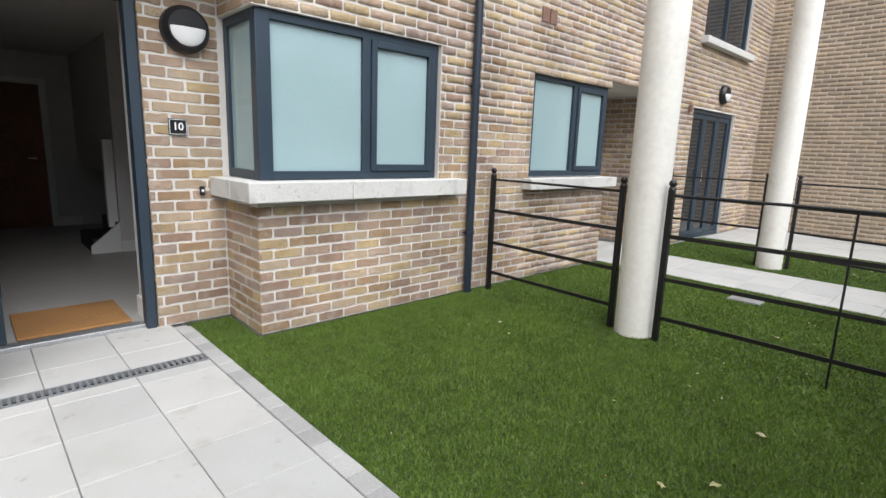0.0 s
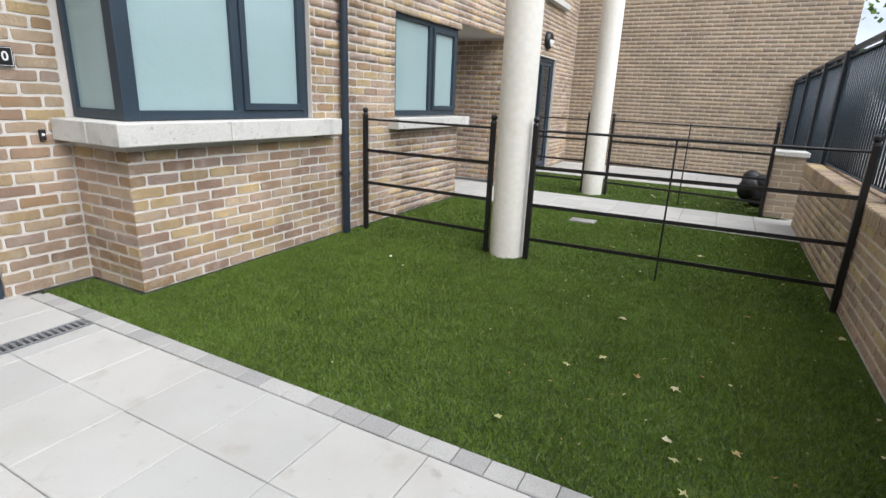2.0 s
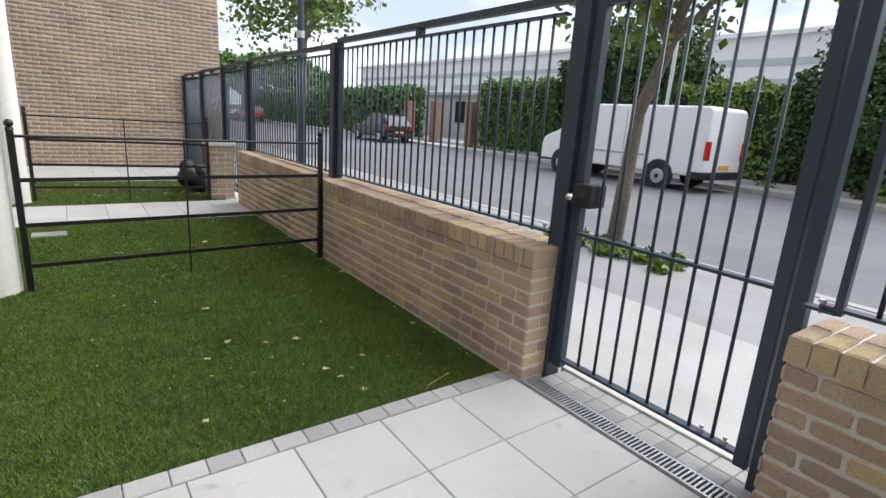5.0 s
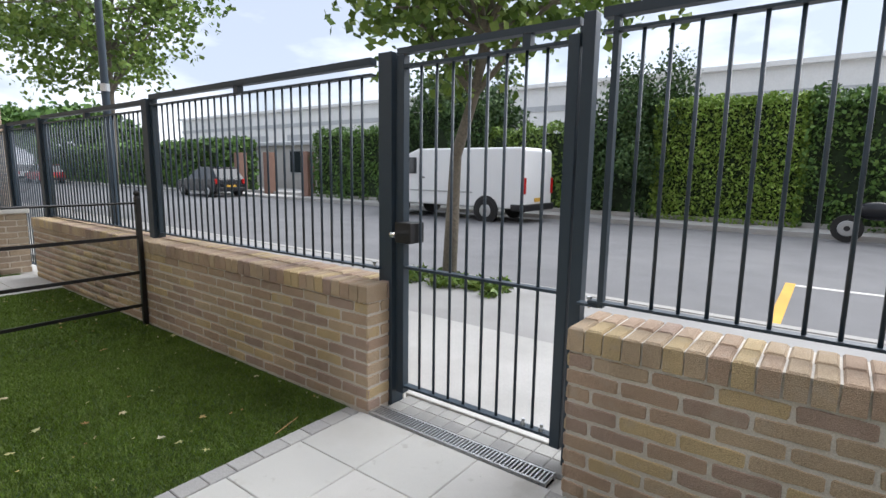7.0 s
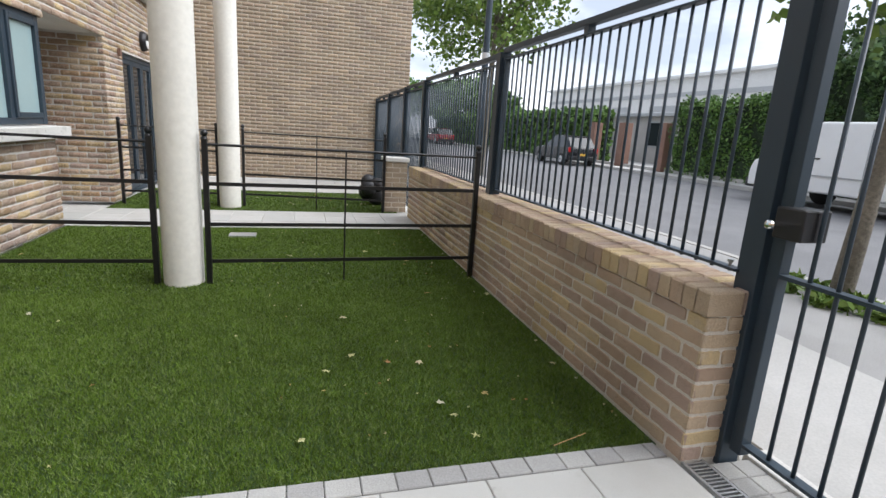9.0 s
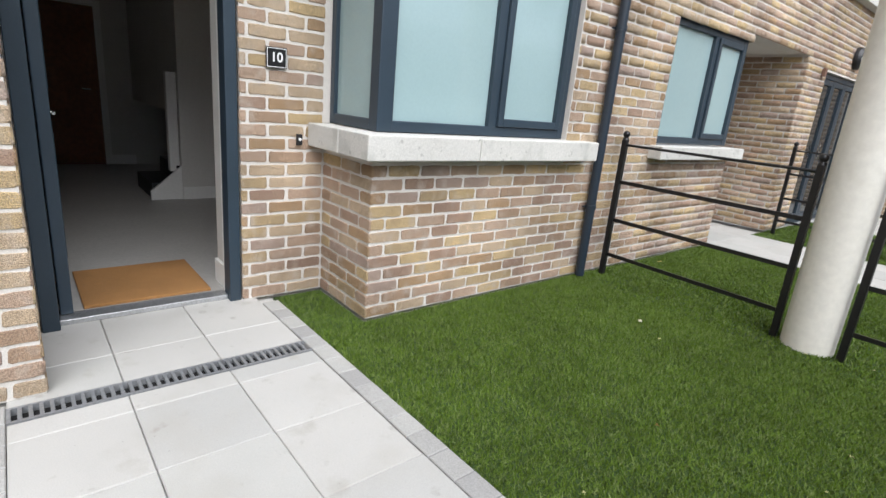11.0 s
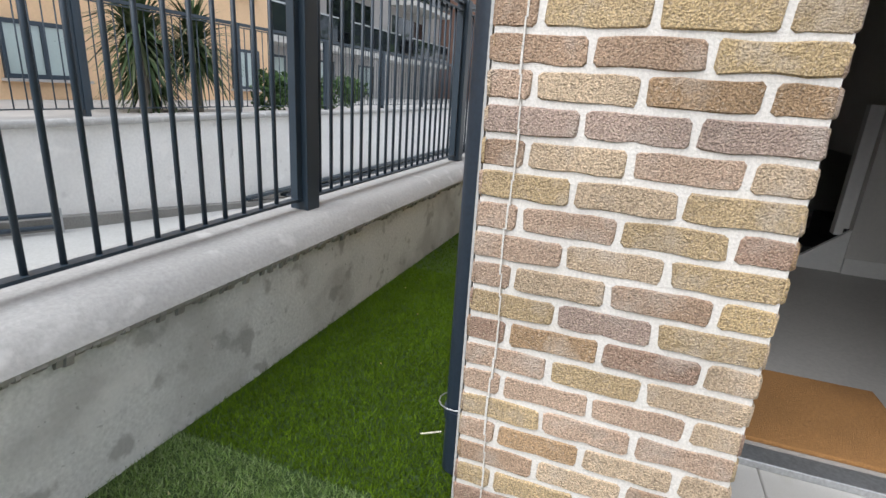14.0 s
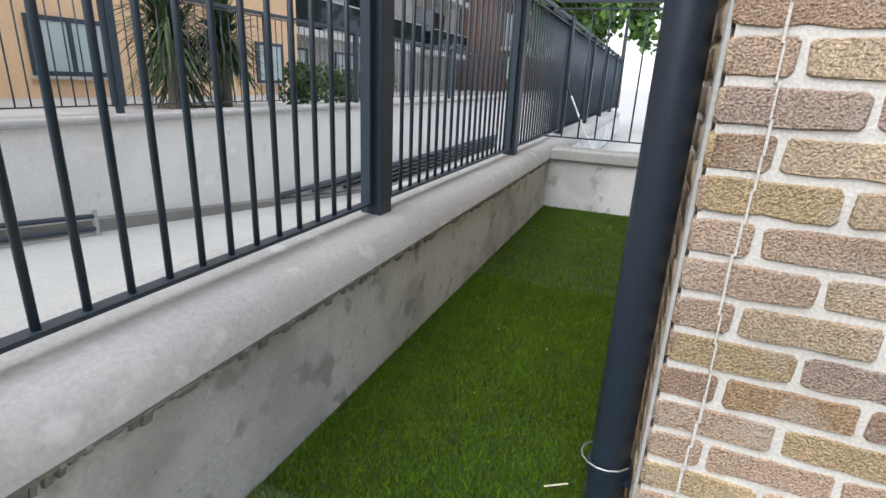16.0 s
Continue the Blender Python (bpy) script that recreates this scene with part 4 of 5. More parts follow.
# ---- concrete wall and railing along the side ----
wall_conc = tagged(new("wall_side"), "rendered grey concrete wall with a sloped coping", "wall", kind="structure")
part("wall_body", prism(bmesh.new(), [(-3.17, -0.2), (-3.17, 0.46), (-3.54, 0.46), (-3.54, -2.2)], -14.0, 3.96, "x"), M_CONCRETE, wall_conc)
part("coping", prism(bmesh.new(), [(-3.152, 0.461), (-3.145, 0.478), (-3.16, 0.505), (-3.195, 0.55), (-3.24, 0.575), (-3.56, 0.59), (-3.56, 0.461)], -14.0, 3.96, "x"), M_COPING, wall_conc, "smooth pale sloped coping", True)
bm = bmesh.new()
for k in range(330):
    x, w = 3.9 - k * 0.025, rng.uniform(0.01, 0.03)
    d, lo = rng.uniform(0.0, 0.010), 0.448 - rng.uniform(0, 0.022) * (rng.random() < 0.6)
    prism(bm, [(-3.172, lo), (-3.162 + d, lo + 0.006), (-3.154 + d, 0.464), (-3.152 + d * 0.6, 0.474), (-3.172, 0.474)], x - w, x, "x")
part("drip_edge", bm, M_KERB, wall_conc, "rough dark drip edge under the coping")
wall_conc2 = tagged(new("wall_side_return"), "rendered concrete cross wall with pale coping", "wall", kind="structure")
part("wall_body", boxes((-4.45, -4.2, -3.17, -2.0, -0.2, 0.47)), M_CONCRETE, wall_conc2)
part("coping", boxes((-4.5, -4.15, -3.145, -2.0, 0.471, 0.575), bevel=0.015), M_COPING, wall_conc2)
for k in range(-1, 6):
    x = -1.04 - 2.385 * k
    railing((x, -3.37), (x - 2.385, -3.37), 0.575, 0.635, 1.86, 1.95, "dark grey steel bar railing on the concrete wall", pitch=0.1118, r=0.010, post_w=0.105, span=(0.025, 0.12))
railing((-4.33, -3.3), (-4.33, -1.9), 0.58, 0.68, 1.86, 1.95, "dark grey steel bar railing on the cross wall", pitch=0.16, posts=(False, False), mid=False)
tool = thing("broom", (-5.6, -2.9, 0), "pale broom handle leaning on the railing", "broom")
part("handle", rod(bmesh.new(), (-5.4, -2.7, 0.1), (-5.75, -3.25, 1.05), 0.012), M_STEEL, tool)
part("grip", rod(bmesh.new(), (-5.75, -3.25, 1.05), (-5.79, -3.31, 1.15), 0.015), M_PLASTIC, tool)
sheet("yard_side", -14, -4.5, -3.15, -1.5, 0.0, M_FOOTWAY, "concrete yard beyond the cross wall", 0.1)

# ---- ramp, white wall and flats beyond the side wall ----
bm = bmesh.new()
q = [bm.verts.new(p) for p in ((6, -7.2, 0.58), (6, -3.56, 0.58), (-2.4, -3.56, -0.40), (-2.4, -7.2, -0.40), (-24, -3.56, -2.6), (-24, -7.2, -2.6))]
bm.faces.new((q[0], q[1], q[2], q[3]))
bm.faces.new((q[3], q[2], q[4], q[5]))
ramp = part("ramp", bm, M_RAMP)
ramp.modifiers.new("thick", "SOLIDIFY").thickness = 0.15
tagged(ramp, "pale concrete vehicle ramp sinking behind the wall", "ramp", kind="structure")
wall_ramp = tagged(new("wall_ramp"), "white rendered ramp wall with streaks", "wall", kind="structure")
part("wall_body", boxes((-40, 6, -7.45, -7.2, -3.0, 0.62)), M_RAMPWALL, wall_ramp)
part("coping", boxes((-40, 6, -7.5, -7.12, 0.621, 0.70), bevel=0.03), M_COPING, wall_ramp)
part("plinth", prism(bmesh.new(), [(-12, -1.7), (6, 0.5), (6, 0.74), (-12, -1.44)], -7.199, -7.05), M_RAMPKERB, wall_ramp, "dark grey kerb along the wall foot")
rr = thing("ramp_rail", (-2.0, -7.0, -0.4), "grey pipe rail at the foot of the ramp wall", "rail")
for z in (-0.18, -0.30):
    part("rail", rod(bmesh.new(), (-2.1, -6.95, z), (4, -6.95, z + 0.72), 0.022, n=10), M_ANTHRACITE, rr)
part("stand", rod(bmesh.new(), (-2.1, -6.95, -0.42), (-2.1, -6.95, -0.12), 0.025, n=10), M_ROOFGREY, rr)
gr = thing("ramp_grille", (-6, -6.9, -0.7), "dark slatted grille along the lower ramp wall", "grille")
for k in range(5):
    part("slat", boxes((-16, -4.9 - k * 0.9, -7.19, -7.08, -0.56 - k * 0.09, -0.52 - k * 0.09)), M_ANTHRACITE, gr)
sheet("terrace", -60, 30, -60, -7.45, 0.55, M_FOOTWAY, "raised terrace before the flats", 0.2)
for k in range(9):
    x = 4.11 - 2.3 * k
    t = railing((x, -7.32), (x - 2.3, -7.32), 0.68, 0.78, 1.86, 1.92, "thin black bar fence on the white ramp wall", pitch=0.125, mid=False, post_w=0.06, r=0.007)


def flats(name, x0, x1, y0, y1, h, mat, label, wins, balconies=()):
    t = thing(name, ((x0 + x1) / 2, y1, 0.5), label, "building")
    bm = boxes((x0, x1, y0, y1 - 0.15, 0.4, h))
    part("wall", bm, mat, t)
    part("roof", boxes((x0 - 0.3, x1 + 0.3, y0, y1 + 0.2, h, h + 0.3)), M_ROOFGREY, t)
    for a, b, z0, z1 in wins:
        w = part("window", boxes((a, a + 0.08, y1 - 0.15, y1 - 0.1, z0, z1), (b - 0.08, b, y1 - 0.15, y1 - 0.1, z0, z1), (a + 0.08, b - 0.08, y1 - 0.15, y1 - 0.1, z0, z0 + 0.08), (a + 0.08, b - 0.08, y1 - 0.15, y1 - 0.1, z1 - 0.08, z1), ((a + b) / 2 - 0.04, (a + b) / 2 + 0.04, y1 - 0.15, y1 - 0.1, z0 + 0.08, z1 - 0.08)), M_ANTHRACITE, t)
        part("pane", boxes((a + 0.06, b - 0.06, y1 - 0.145, y1 - 0.125, z0 + 0.06, z1 - 0.06)), M_BLIND, w)
        part("sill", boxes((a - 0.05, b + 0.05, y1 - 0.15, y1, z0 - 0.05, z0)), M_GREYRENDER, w)
    for a, b, z in balconies:
        bl = part("balcony", boxes((a, b, y1 - 0.15, y1 + 1.3, z, z + 0.22)), M_STONE, t)
        part("balustrade", boxes((a + 0.05, b - 0.05, y1 + 1.22, y1 + 1.26, z + 0.3, z + 1.15)), M_DARKGLASS, bl)
        part("rail", boxes((a, b, y1 + 1.2, y1 + 1.28, z + 1.15, z + 1.2)), M_STEEL, bl)
        # No real recess: a flat dark plate gives the balcony's inner shade.
        part("recess", boxes((a + 0.4, b - 0.4, y1 - 0.15, y1 - 0.12, z + 0.25, z + 2.3)), M_DARKGLASS, t)
    return t


flats("apartment_building", -12.4, 12.0, -24.0, -12.2, 10.0, M_ORANGE, "orange rendered flats with pale framed windows", [(-6.5, -5.03, 0.92, 1.92), (-11.7, -10.6, 0.85, 1.9), (-6.65, -5.0, 3.3, 4.4), (-11.7, -10.6, 3.3, 4.4), (-1.5, 0.2, 0.85, 1.9)])
flats("apartment_building", -31.0, -12.7, -26.0, -14.2, 12.0, M_GREYRENDER, "grey flats with white slab balconies", [(-15.6, -13.6, 0.7, 2.0), (-18.9, -17.4, 0.7, 2.0), (-22.5, -21.0, 0.7, 2.0)], [(-17, -12.9, 2.3), (-17, -12.9, 5.0), (-22.5, -18, 2.3), (-22.5, -18, 5.0), (-29, -24, 2.3), (-29, -24, 5.0)])
flats("apartment_building", -60.0, -32.0, -26.0, -12.0, 13.0, M_REDBRICK, "dark brick flats with pale balconies far off", [(-36, -34.5, 1.3, 2.8)], [(-38, -33.0, 3.1), (-38, -33.0, 6.0), (-45, -40, 3.1), (-45, -40, 6.0), (-52, -47, 3.1)])

# ---- planting ----
nr = np.random.default_rng(5)


def leaf_mesh(name, pts, size, mat, parent=None, label="", kind="", stretch=1.5):
    """A small diamond leaf at every point, turned at random."""
    n = len(pts)
    a = nr.normal(size=(n, 3))
    a /= np.linalg.norm(a, axis=1, keepdims=True)
    b = np.cross(a, nr.normal(size=(n, 3)))
    b /= np.linalg.norm(b, axis=1, keepdims=True)
    s = (size * nr.uniform(0.6, 1.3, n))[:, None]
    a, b = a * s * stretch / 2, b * s / 2
    v = np.stack((pts - a, pts + b, pts + a, pts - b), axis=1).reshape(-1, 3)
    f = np.arange(4 * n).reshape(-1, 4)
    return raw_mesh(name, v, f, mat, parent, label, kind)


def clumps(centres, radius, per):
    c = np.repeat(np.asarray(centres, dtype=float), per, axis=0)
    d = nr.normal(size=c.shape)
    d /= np.linalg.norm(d, axis=1, keepdims=True)
    return c + d * (radius * nr.uniform(0.3, 1.0, len(c)) ** 0.6)[:, None]


def hedge(y0, y1, x0, x1, h, mat, label, size=0.11, dens=170, rough=0.12, name="hedge"):
    t = thing(name, ((x0 + x1) / 2, (y0 + y1) / 2, 0), label, "hedge", "hedges across the street")
    # Filler box coloured as the shade inside the foliage.
    part("core", boxes((x0 + 0.2, x1, y0 + 0.1, y1 - 0.1, 0, h - 0.2)), M_HEDGE_SHADE, t)
    n1, n2 = int((y1 - y0) * h * dens), int((y1 - y0) * (x1 - x0) * dens)
    wav = lambda y, z: rough * (np.sin(y * 2.3 + z) + np.sin(y * 5.1 - z * 2.7))
    y, z = nr.uniform(y0, y1, n1), nr.uniform(0, h, n1)
    p1 = np.stack((x0 + wav(y, z) + nr.uniform(-0.08, 0.22, n1), y, z), 1)
    y, x = nr.uniform(y0, y1, n2), nr.uniform(x0, x1, n2)
    p2 = np.stack((x, y, h + wav(y, x) + nr.uniform(-0.25, 0.08, n2)), 1)
    n3 = int((x1 - x0) * h * dens)
    p3 = np.stack((nr.uniform(x0, x1, 2 * n3), np.where(np.arange(2 * n3) < n3, y0, y1) + nr.uniform(-0.1, 0.1, 2 * n3), nr.uniform(0, h, 2 * n3)), 1)
    leaf_mesh("foliage", np.concatenate((p1, p2, p3)), size, mat, t)


hedge(-14, -1.7, 18.5, 20.0, 3.45, M_HEDGE, "tall green hedge across the street", 0.09, 280)
hedge(-1.7, 2.0, 18.5, 20.0, 3.5, M_CLIPPED, "tall clipped green hedge across the street", 0.065, 620, 0.04)
hedge(2.0, 4.4, 18.7, 20.2, 3.2, M_IVY, "dark ivy hedge under the ivy tree", 0.10, 260, 0.15)
hedge(4.4, 8.2, 18.8, 20.0, 2.9, M_TREELEAF, "low bright yellow-green hedge behind the van", 0.09, 300)
hedge(8.2, 13.2, 18.6, 20.2, 3.9, M_IVY, "tall dark ivy hedge across the street", 0.095, 320, 0.2)
hedge(13.2, 18.0, 18.5, 20.0, 3.1, M_HEDGE, "green clipped hedge across the street", 0.09, 260)
hedge(25.0, 60.0, 18.5, 20.0, 2.9, M_HEDGE, "long green hedge far along the street", 0.2, 55)


def tree(at, height, lean, crown, leaves, size, mat, label, trunk_r=0.1, branches=9, crown_label="", per=0.55, low=0.0, knots=()):
    """A leaning tapered trunk, limbs and a loose crown of leaf clumps."""
    t = thing("tree", at, label, "tree", "street trees")
    base = Vector(at)
    r = random.Random(int(at[0] * 31 + at[1] * 7))
    bm = bmesh.new()
    pts = [base + Vector((lean[0] * max(s, 0) ** 1.4 + 0.04 * math.sin(s * 5), lean[1] * max(s, 0) ** 1.4 + 0.03 * math.cos(s * 6), height * s)) for s in (-0.02, 0.12, 0.28, 0.42, 0.55, 0.7)]
    if knots:
        pts = [base + Vector(k) for k in knots]
    for i, (a, b) in enumerate(zip(pts, pts[1:])):
        rod(bm, a, b + (b - a) * 0.04, trunk_r * (1 - 0.13 * i), trunk_r * (1 - 0.13 * (i + 1)), 12)
    part("trunk", bm, M_BARK, t, "", True)
    centre = base + Vector(crown[:3])
    cents = []
    for k in range(branches):
        ang = k * 2.4 + r.uniform(-0.3, 0.3)
        end = centre + Vector((math.cos(ang) * crown[3] * r.uniform(0.5, 0.95), math.sin(ang) * crown[3] * r.uniform(0.5, 0.95), crown[4] * r.uniform(-0.75, 0.8)))
        start = pts[r.choice((3, 4, 4, 5))]
        mid = (start + end) / 2 + Vector((0, 0, 0.15))
        lm = rod(rod(bmesh.new(), start, mid, trunk_r * 0.4, trunk_r * 0.25, 8), mid, end, trunk_r * 0.25, 0.008, 8)
        part("limb", lm, M_BARK, t)
        for s in (0.35, 0.6, 0.8, 1.0, 1.1):
            for q in range(3):
                cents.append(start.lerp(end, s) + Vector((r.gauss(0, 0.2), r.gauss(0, 0.2), r.gauss(0, 0.16))) * (crown[3] / 1.4))
    cents = [c for c in cents if c.z > low]
    pts2 = clumps([tuple(c) for c in cents], per * 0.6, max(1, leaves // len(cents)))
    leaf_mesh("crown", pts2, size, mat, t, crown_label, stretch=1.2)
    return t


tree((7.15, 1.30, 0.0), 5.0, (0, 0), (0.2, -0.35, 3.7, 1.9, 1.1), 4600, 0.105, M_TREELEAF, "young street tree with a crooked grey trunk", 0.095, 13, per=0.5, low=2.35,
     knots=((0, 0.02, -0.1), (0, -0.02, 0.8), (0.01, -0.05, 1.55), (0, -0.30, 2.22), (0.03, -0.42, 2.9), (0.05, -0.6, 3.7)))
tree((8.2, 14.2, 0.0), 8.0, (0.2, -0.2), (-0.3, -0.2, 5.4, 3.2, 2.2), 8000, 0.13, M_TREELEAF, "leafy street tree beyond the end wall", 0.14, 14, per=0.8)
tree((19.2, 2.55, 0.0), 4.6, (0.1, 0.0), (-0.1, 0.0, 2.9, 1.3, 2.0), 16000, 0.095, M_IVY, "dark ivy-clad tree in the hedge line", 0.15, 16, per=0.9)
tree((20.5, 10.0, 0.0), 6.0, (0.1, 0.0), (0.0, 0.0, 4.2, 2.4, 1.4), 7000, 0.16, M_IVY, "dark leafy tree behind the hedge", 0.15, 12, per=1.0)
for x, y, h in ((9.0, 52, 7.5), (13, 75, 9), (20, 66, 8), (22, 52, 7), (6, 95, 9), (24, 90, 10), (17, 110, 10)):
    tree((x, y, 0.0), h, (0.2, 0.1), (0, 0, h * 0.6, h * 0.4, h * 0.3), 3000, 0.5, M_HEDGE, "broad green tree far along the street", 0.2, 10, per=1.8)
for x, y, h in ((-30, -7.6, 9), (-38, -5, 11), (-46, -1, 10), (-34, 2, 9)):
    tree((x, y, 0.0), h, (0.2, 0.1), (0, 0, h * 0.62, h * 0.28, h * 0.34), 2500, 0.4, M_HEDGE, "tall thin green tree beyond the yard", 0.18, 10, per=1.3)


def cordyline(at, h, label):
    t = thing("palm", at, label, "palm", "palms by the flats")
    x, y, z = at
    part("trunk", rod(bmesh.new(), at, (x, y, z + h), 0.09, 0.07, 10), M_BARK, t)
    vs, fs = [], []
    r = random.Random(int(x * 13))
    for k in range(360):
        ang, el = r.uniform(0, 6.283), r.uniform(-0.9, 1.4)
        d = Vector((math.cos(ang) * math.cos(el), math.sin(ang) * math.cos(el), math.sin(el)))
        s = d.cross(Z).normalized() * 0.022
        a = Vector((x, y, z + h + r.uniform(-0.25, 0.2)))
        L = r.uniform(0.6, 1.1)
        m, e = a + d * L * 0.55, a + d * L + Vector((0, 0, -0.22 * L))
        i = len(vs)
        vs += [tuple(p) for p in (a - s * 0.6, a + s * 0.6, m + s, m - s, e + s * 0.15, e - s * 0.15)]
        fs += [(i, i + 1, i + 2, i + 3), (i + 3, i + 2, i + 4, i + 5)]
    raw_mesh("fronds", vs, fs, M_PALM, t)


cordyline((-4.95, -9.0, 0.55), 1.15, "spiky green cordyline palm before the flats")
cordyline((-6.1, -9.1, 0.55), 1.1, "spiky green cordyline palm before the flats")
cordyline((-5.5, -9.5, 0.55), 0.7, "low spiky green cordyline palm before the flats")
for k, (x, y) in enumerate(((-7.6, -8.6), (-9.2, -8.8), (-10.6, -8.7))):
    b = thing("shrub", (x, y, 0.55), "small green shrub on the terrace edge", "shrub", "terrace shrubs")
    leaf_mesh("foliage", clumps([(x + nr.uniform(-.4, .4), y + nr.uniform(-.2, .2), 0.8 + nr.uniform(-.1, .35)) for i in range(12)], 0.28, 90), 0.07, M_IVY, b)
g = leaf_mesh("verge_weeds", clumps([(7.0 + nr.uniform(-.25, .3), 1.25 + nr.uniform(-0.8, 0.8), 0.02) for i in range(40)], 0.10, 60), 0.04, M_TREELEAF, None, "", "stuff", 2.5)
tagged(g, "green weeds round the foot of the street tree", "weeds", kind="stuff")

# ---- street furniture and buildings across the street ----
lp = thing("street_lamp", (6.6, 9.9, 0), "tall grey-green steel street lamp post", "street lamp")
part("pole", rod(bmesh.new(), (6.6, 9.9, 0), (6.6, 9.9, 8.0), 0.085, 0.06, 16), M_ANTHRACITE, lp, "", True)
part("collar", rod(bmesh.new(), (6.6, 9.9, 2.9), (6.6, 9.9, 3.05), 0.09, n=16), M_STEEL, lp)
part("arm", rod(bmesh.new(), (6.6, 9.9, 7.9), (8.0, 9.9, 8.2), 0.04, n=10), M_ANTHRACITE, lp)
part("lantern", boxes((7.9, 8.5, 9.8, 10.0, 8.15, 8.28), bevel=0.03), M_ANTHRACITE, lp)
lp2 = thing("street_lamp", (17.8, 7.6, 0), "slim pale street lamp post behind the van", "street lamp")
part("pole", rod(bmesh.new(), (17.8, 7.6, 0), (17.8, 7.6, 7.0), 0.07, 0.05, 14), M_STEEL, lp2, "", True)
part("lantern", boxes((17.0, 17.8, 7.5, 7.7, 6.95, 7.08), bevel=0.03), M_STEEL, lp2)
tagged(part("road_marking", boxes((8.0, 10.6, -2.15, -2.03, -0.121, -0.116)), M_YELLOW), "faded yellow painted line on the road", "road marking", kind="structure")
tagged(part("road_marking", boxes((10.4, 10.52, -8, -2.15, -0.121, -0.116)), M_ROADWHITE), "faded white painted line on the road", "road marking", kind="structure")
wh = thing("warehouse", (46, 15, 0), "long pale clad warehouse with a grey roof band", "building")
part("wall", boxes((42, 70, -40, 78, 0, 8.2)), M_WAREHOUSE, wh)
part("band", boxes((41.9, 42.0, -40, 78, 6.3, 6.75)), M_ROOFGREY, wh)
part("roof", prism(bmesh.new(), [(41.5, 8.2), (41.5, 8.5), (56, 11.0), (70, 8.5), (70, 8.2)], -40.5, 78.5), M_WAREHOUSE, wh)
for k in range(12):
    w = part("window", boxes((41.93, 42.0, -34 + k * 9.0, -29 + k * 9.0, 4.2, 5.4)), M_ROOFGREY, wh)
ho = thing("house", (23, 21.5, 0), "small pale house front with brick piers behind the hedges", "house")
part("wall", boxes((24, 32, 18.0, 40.0, 0, 2.9)), M_GREYRENDER, ho)
part("roof", prism(bmesh.new(), [(23.6, 2.9), (23.6, 3.1), (28, 3.5), (32.4, 3.1), (32.4, 2.9)], 17.6, 40.4), M_ROOFGREY, ho)
for a in (19.5, 22.0, 26, 31):
    w = part("window", boxes((23.95, 24.0, a, a + 1.3, 1.0, 2.6)), M_ROOFGREY, ho)
    part("pane", boxes((23.93, 23.95, a + 0.1, a + 1.2, 1.1, 2.5)), M_DARKGLASS, w)
for y in (18.6, 21.8, 24.6):
    tagged(part("gate_pier", boxes((18.4, 18.9, y - 0.25, y + 0.25, 0, 2.2), bevel=0.02), M_REDBRICK), "red brick gate pier between the hedges", "pier", "brick gate piers")
tagged(part("boundary_wall", boxes((18.62, 18.8, -60, 90, 0, 0.14)), M_KERB), "low concrete kerb wall under the hedges", "wall", kind="structure")


# ---- parked vehicles ----
def wheel(t, x, y, z, r, w, side):
    bm = bmesh.new()
    rod(bm, (x - w / 2, y, z), (x + w / 2, y, z), r, n=28)
    wh_ = part("wheel", bm, M_TYRE, t)
    o = x + side * (w / 2)
    part("rim", rod(bmesh.new(), (o - side * 0.01, y, z), (o + side * 0.012, y, z), r * 0.62, r * 0.55, 24), M_RIM, wh_)
    part("hub", rod(bmesh.new(), (o, y, z), (o + side * 0.022, y, z), r * 0.2, n=14), M_PLASTIC, wh_)


def loft(t, name, sections, mat, bevel=0.05, label=""):
    """A closed side outline (y, z) given at several half-widths, pushed across x and bevelled."""
    bm = bmesh.new()
    rings = [[bm.verts.new((x, y, z)) for y, z in outline] for x, outline in sections]
    bm.faces.new(rings[0])
    bm.faces.new(rings[-1][::-1])
    n = len(rings[0])
    for a, b in zip(rings, rings[1:]):
        for i in range(n):
            j = (i + 1) % n
            bm.faces.new((a[j], a[i], b[i], b[j]))
    bmesh.ops.recalc_face_normals(bm, faces=bm.faces)
    if bevel:
        es = [e for e in bm.edges if len(e.link_faces) == 2 and e.calc_face_angle(0) > 0.35]
        bmesh.ops.bevel(bm, geom=es, offset=bevel, segments=3, affect="EDGES", profile=0.6)
    return part(name, bm, mat, t, label, False)


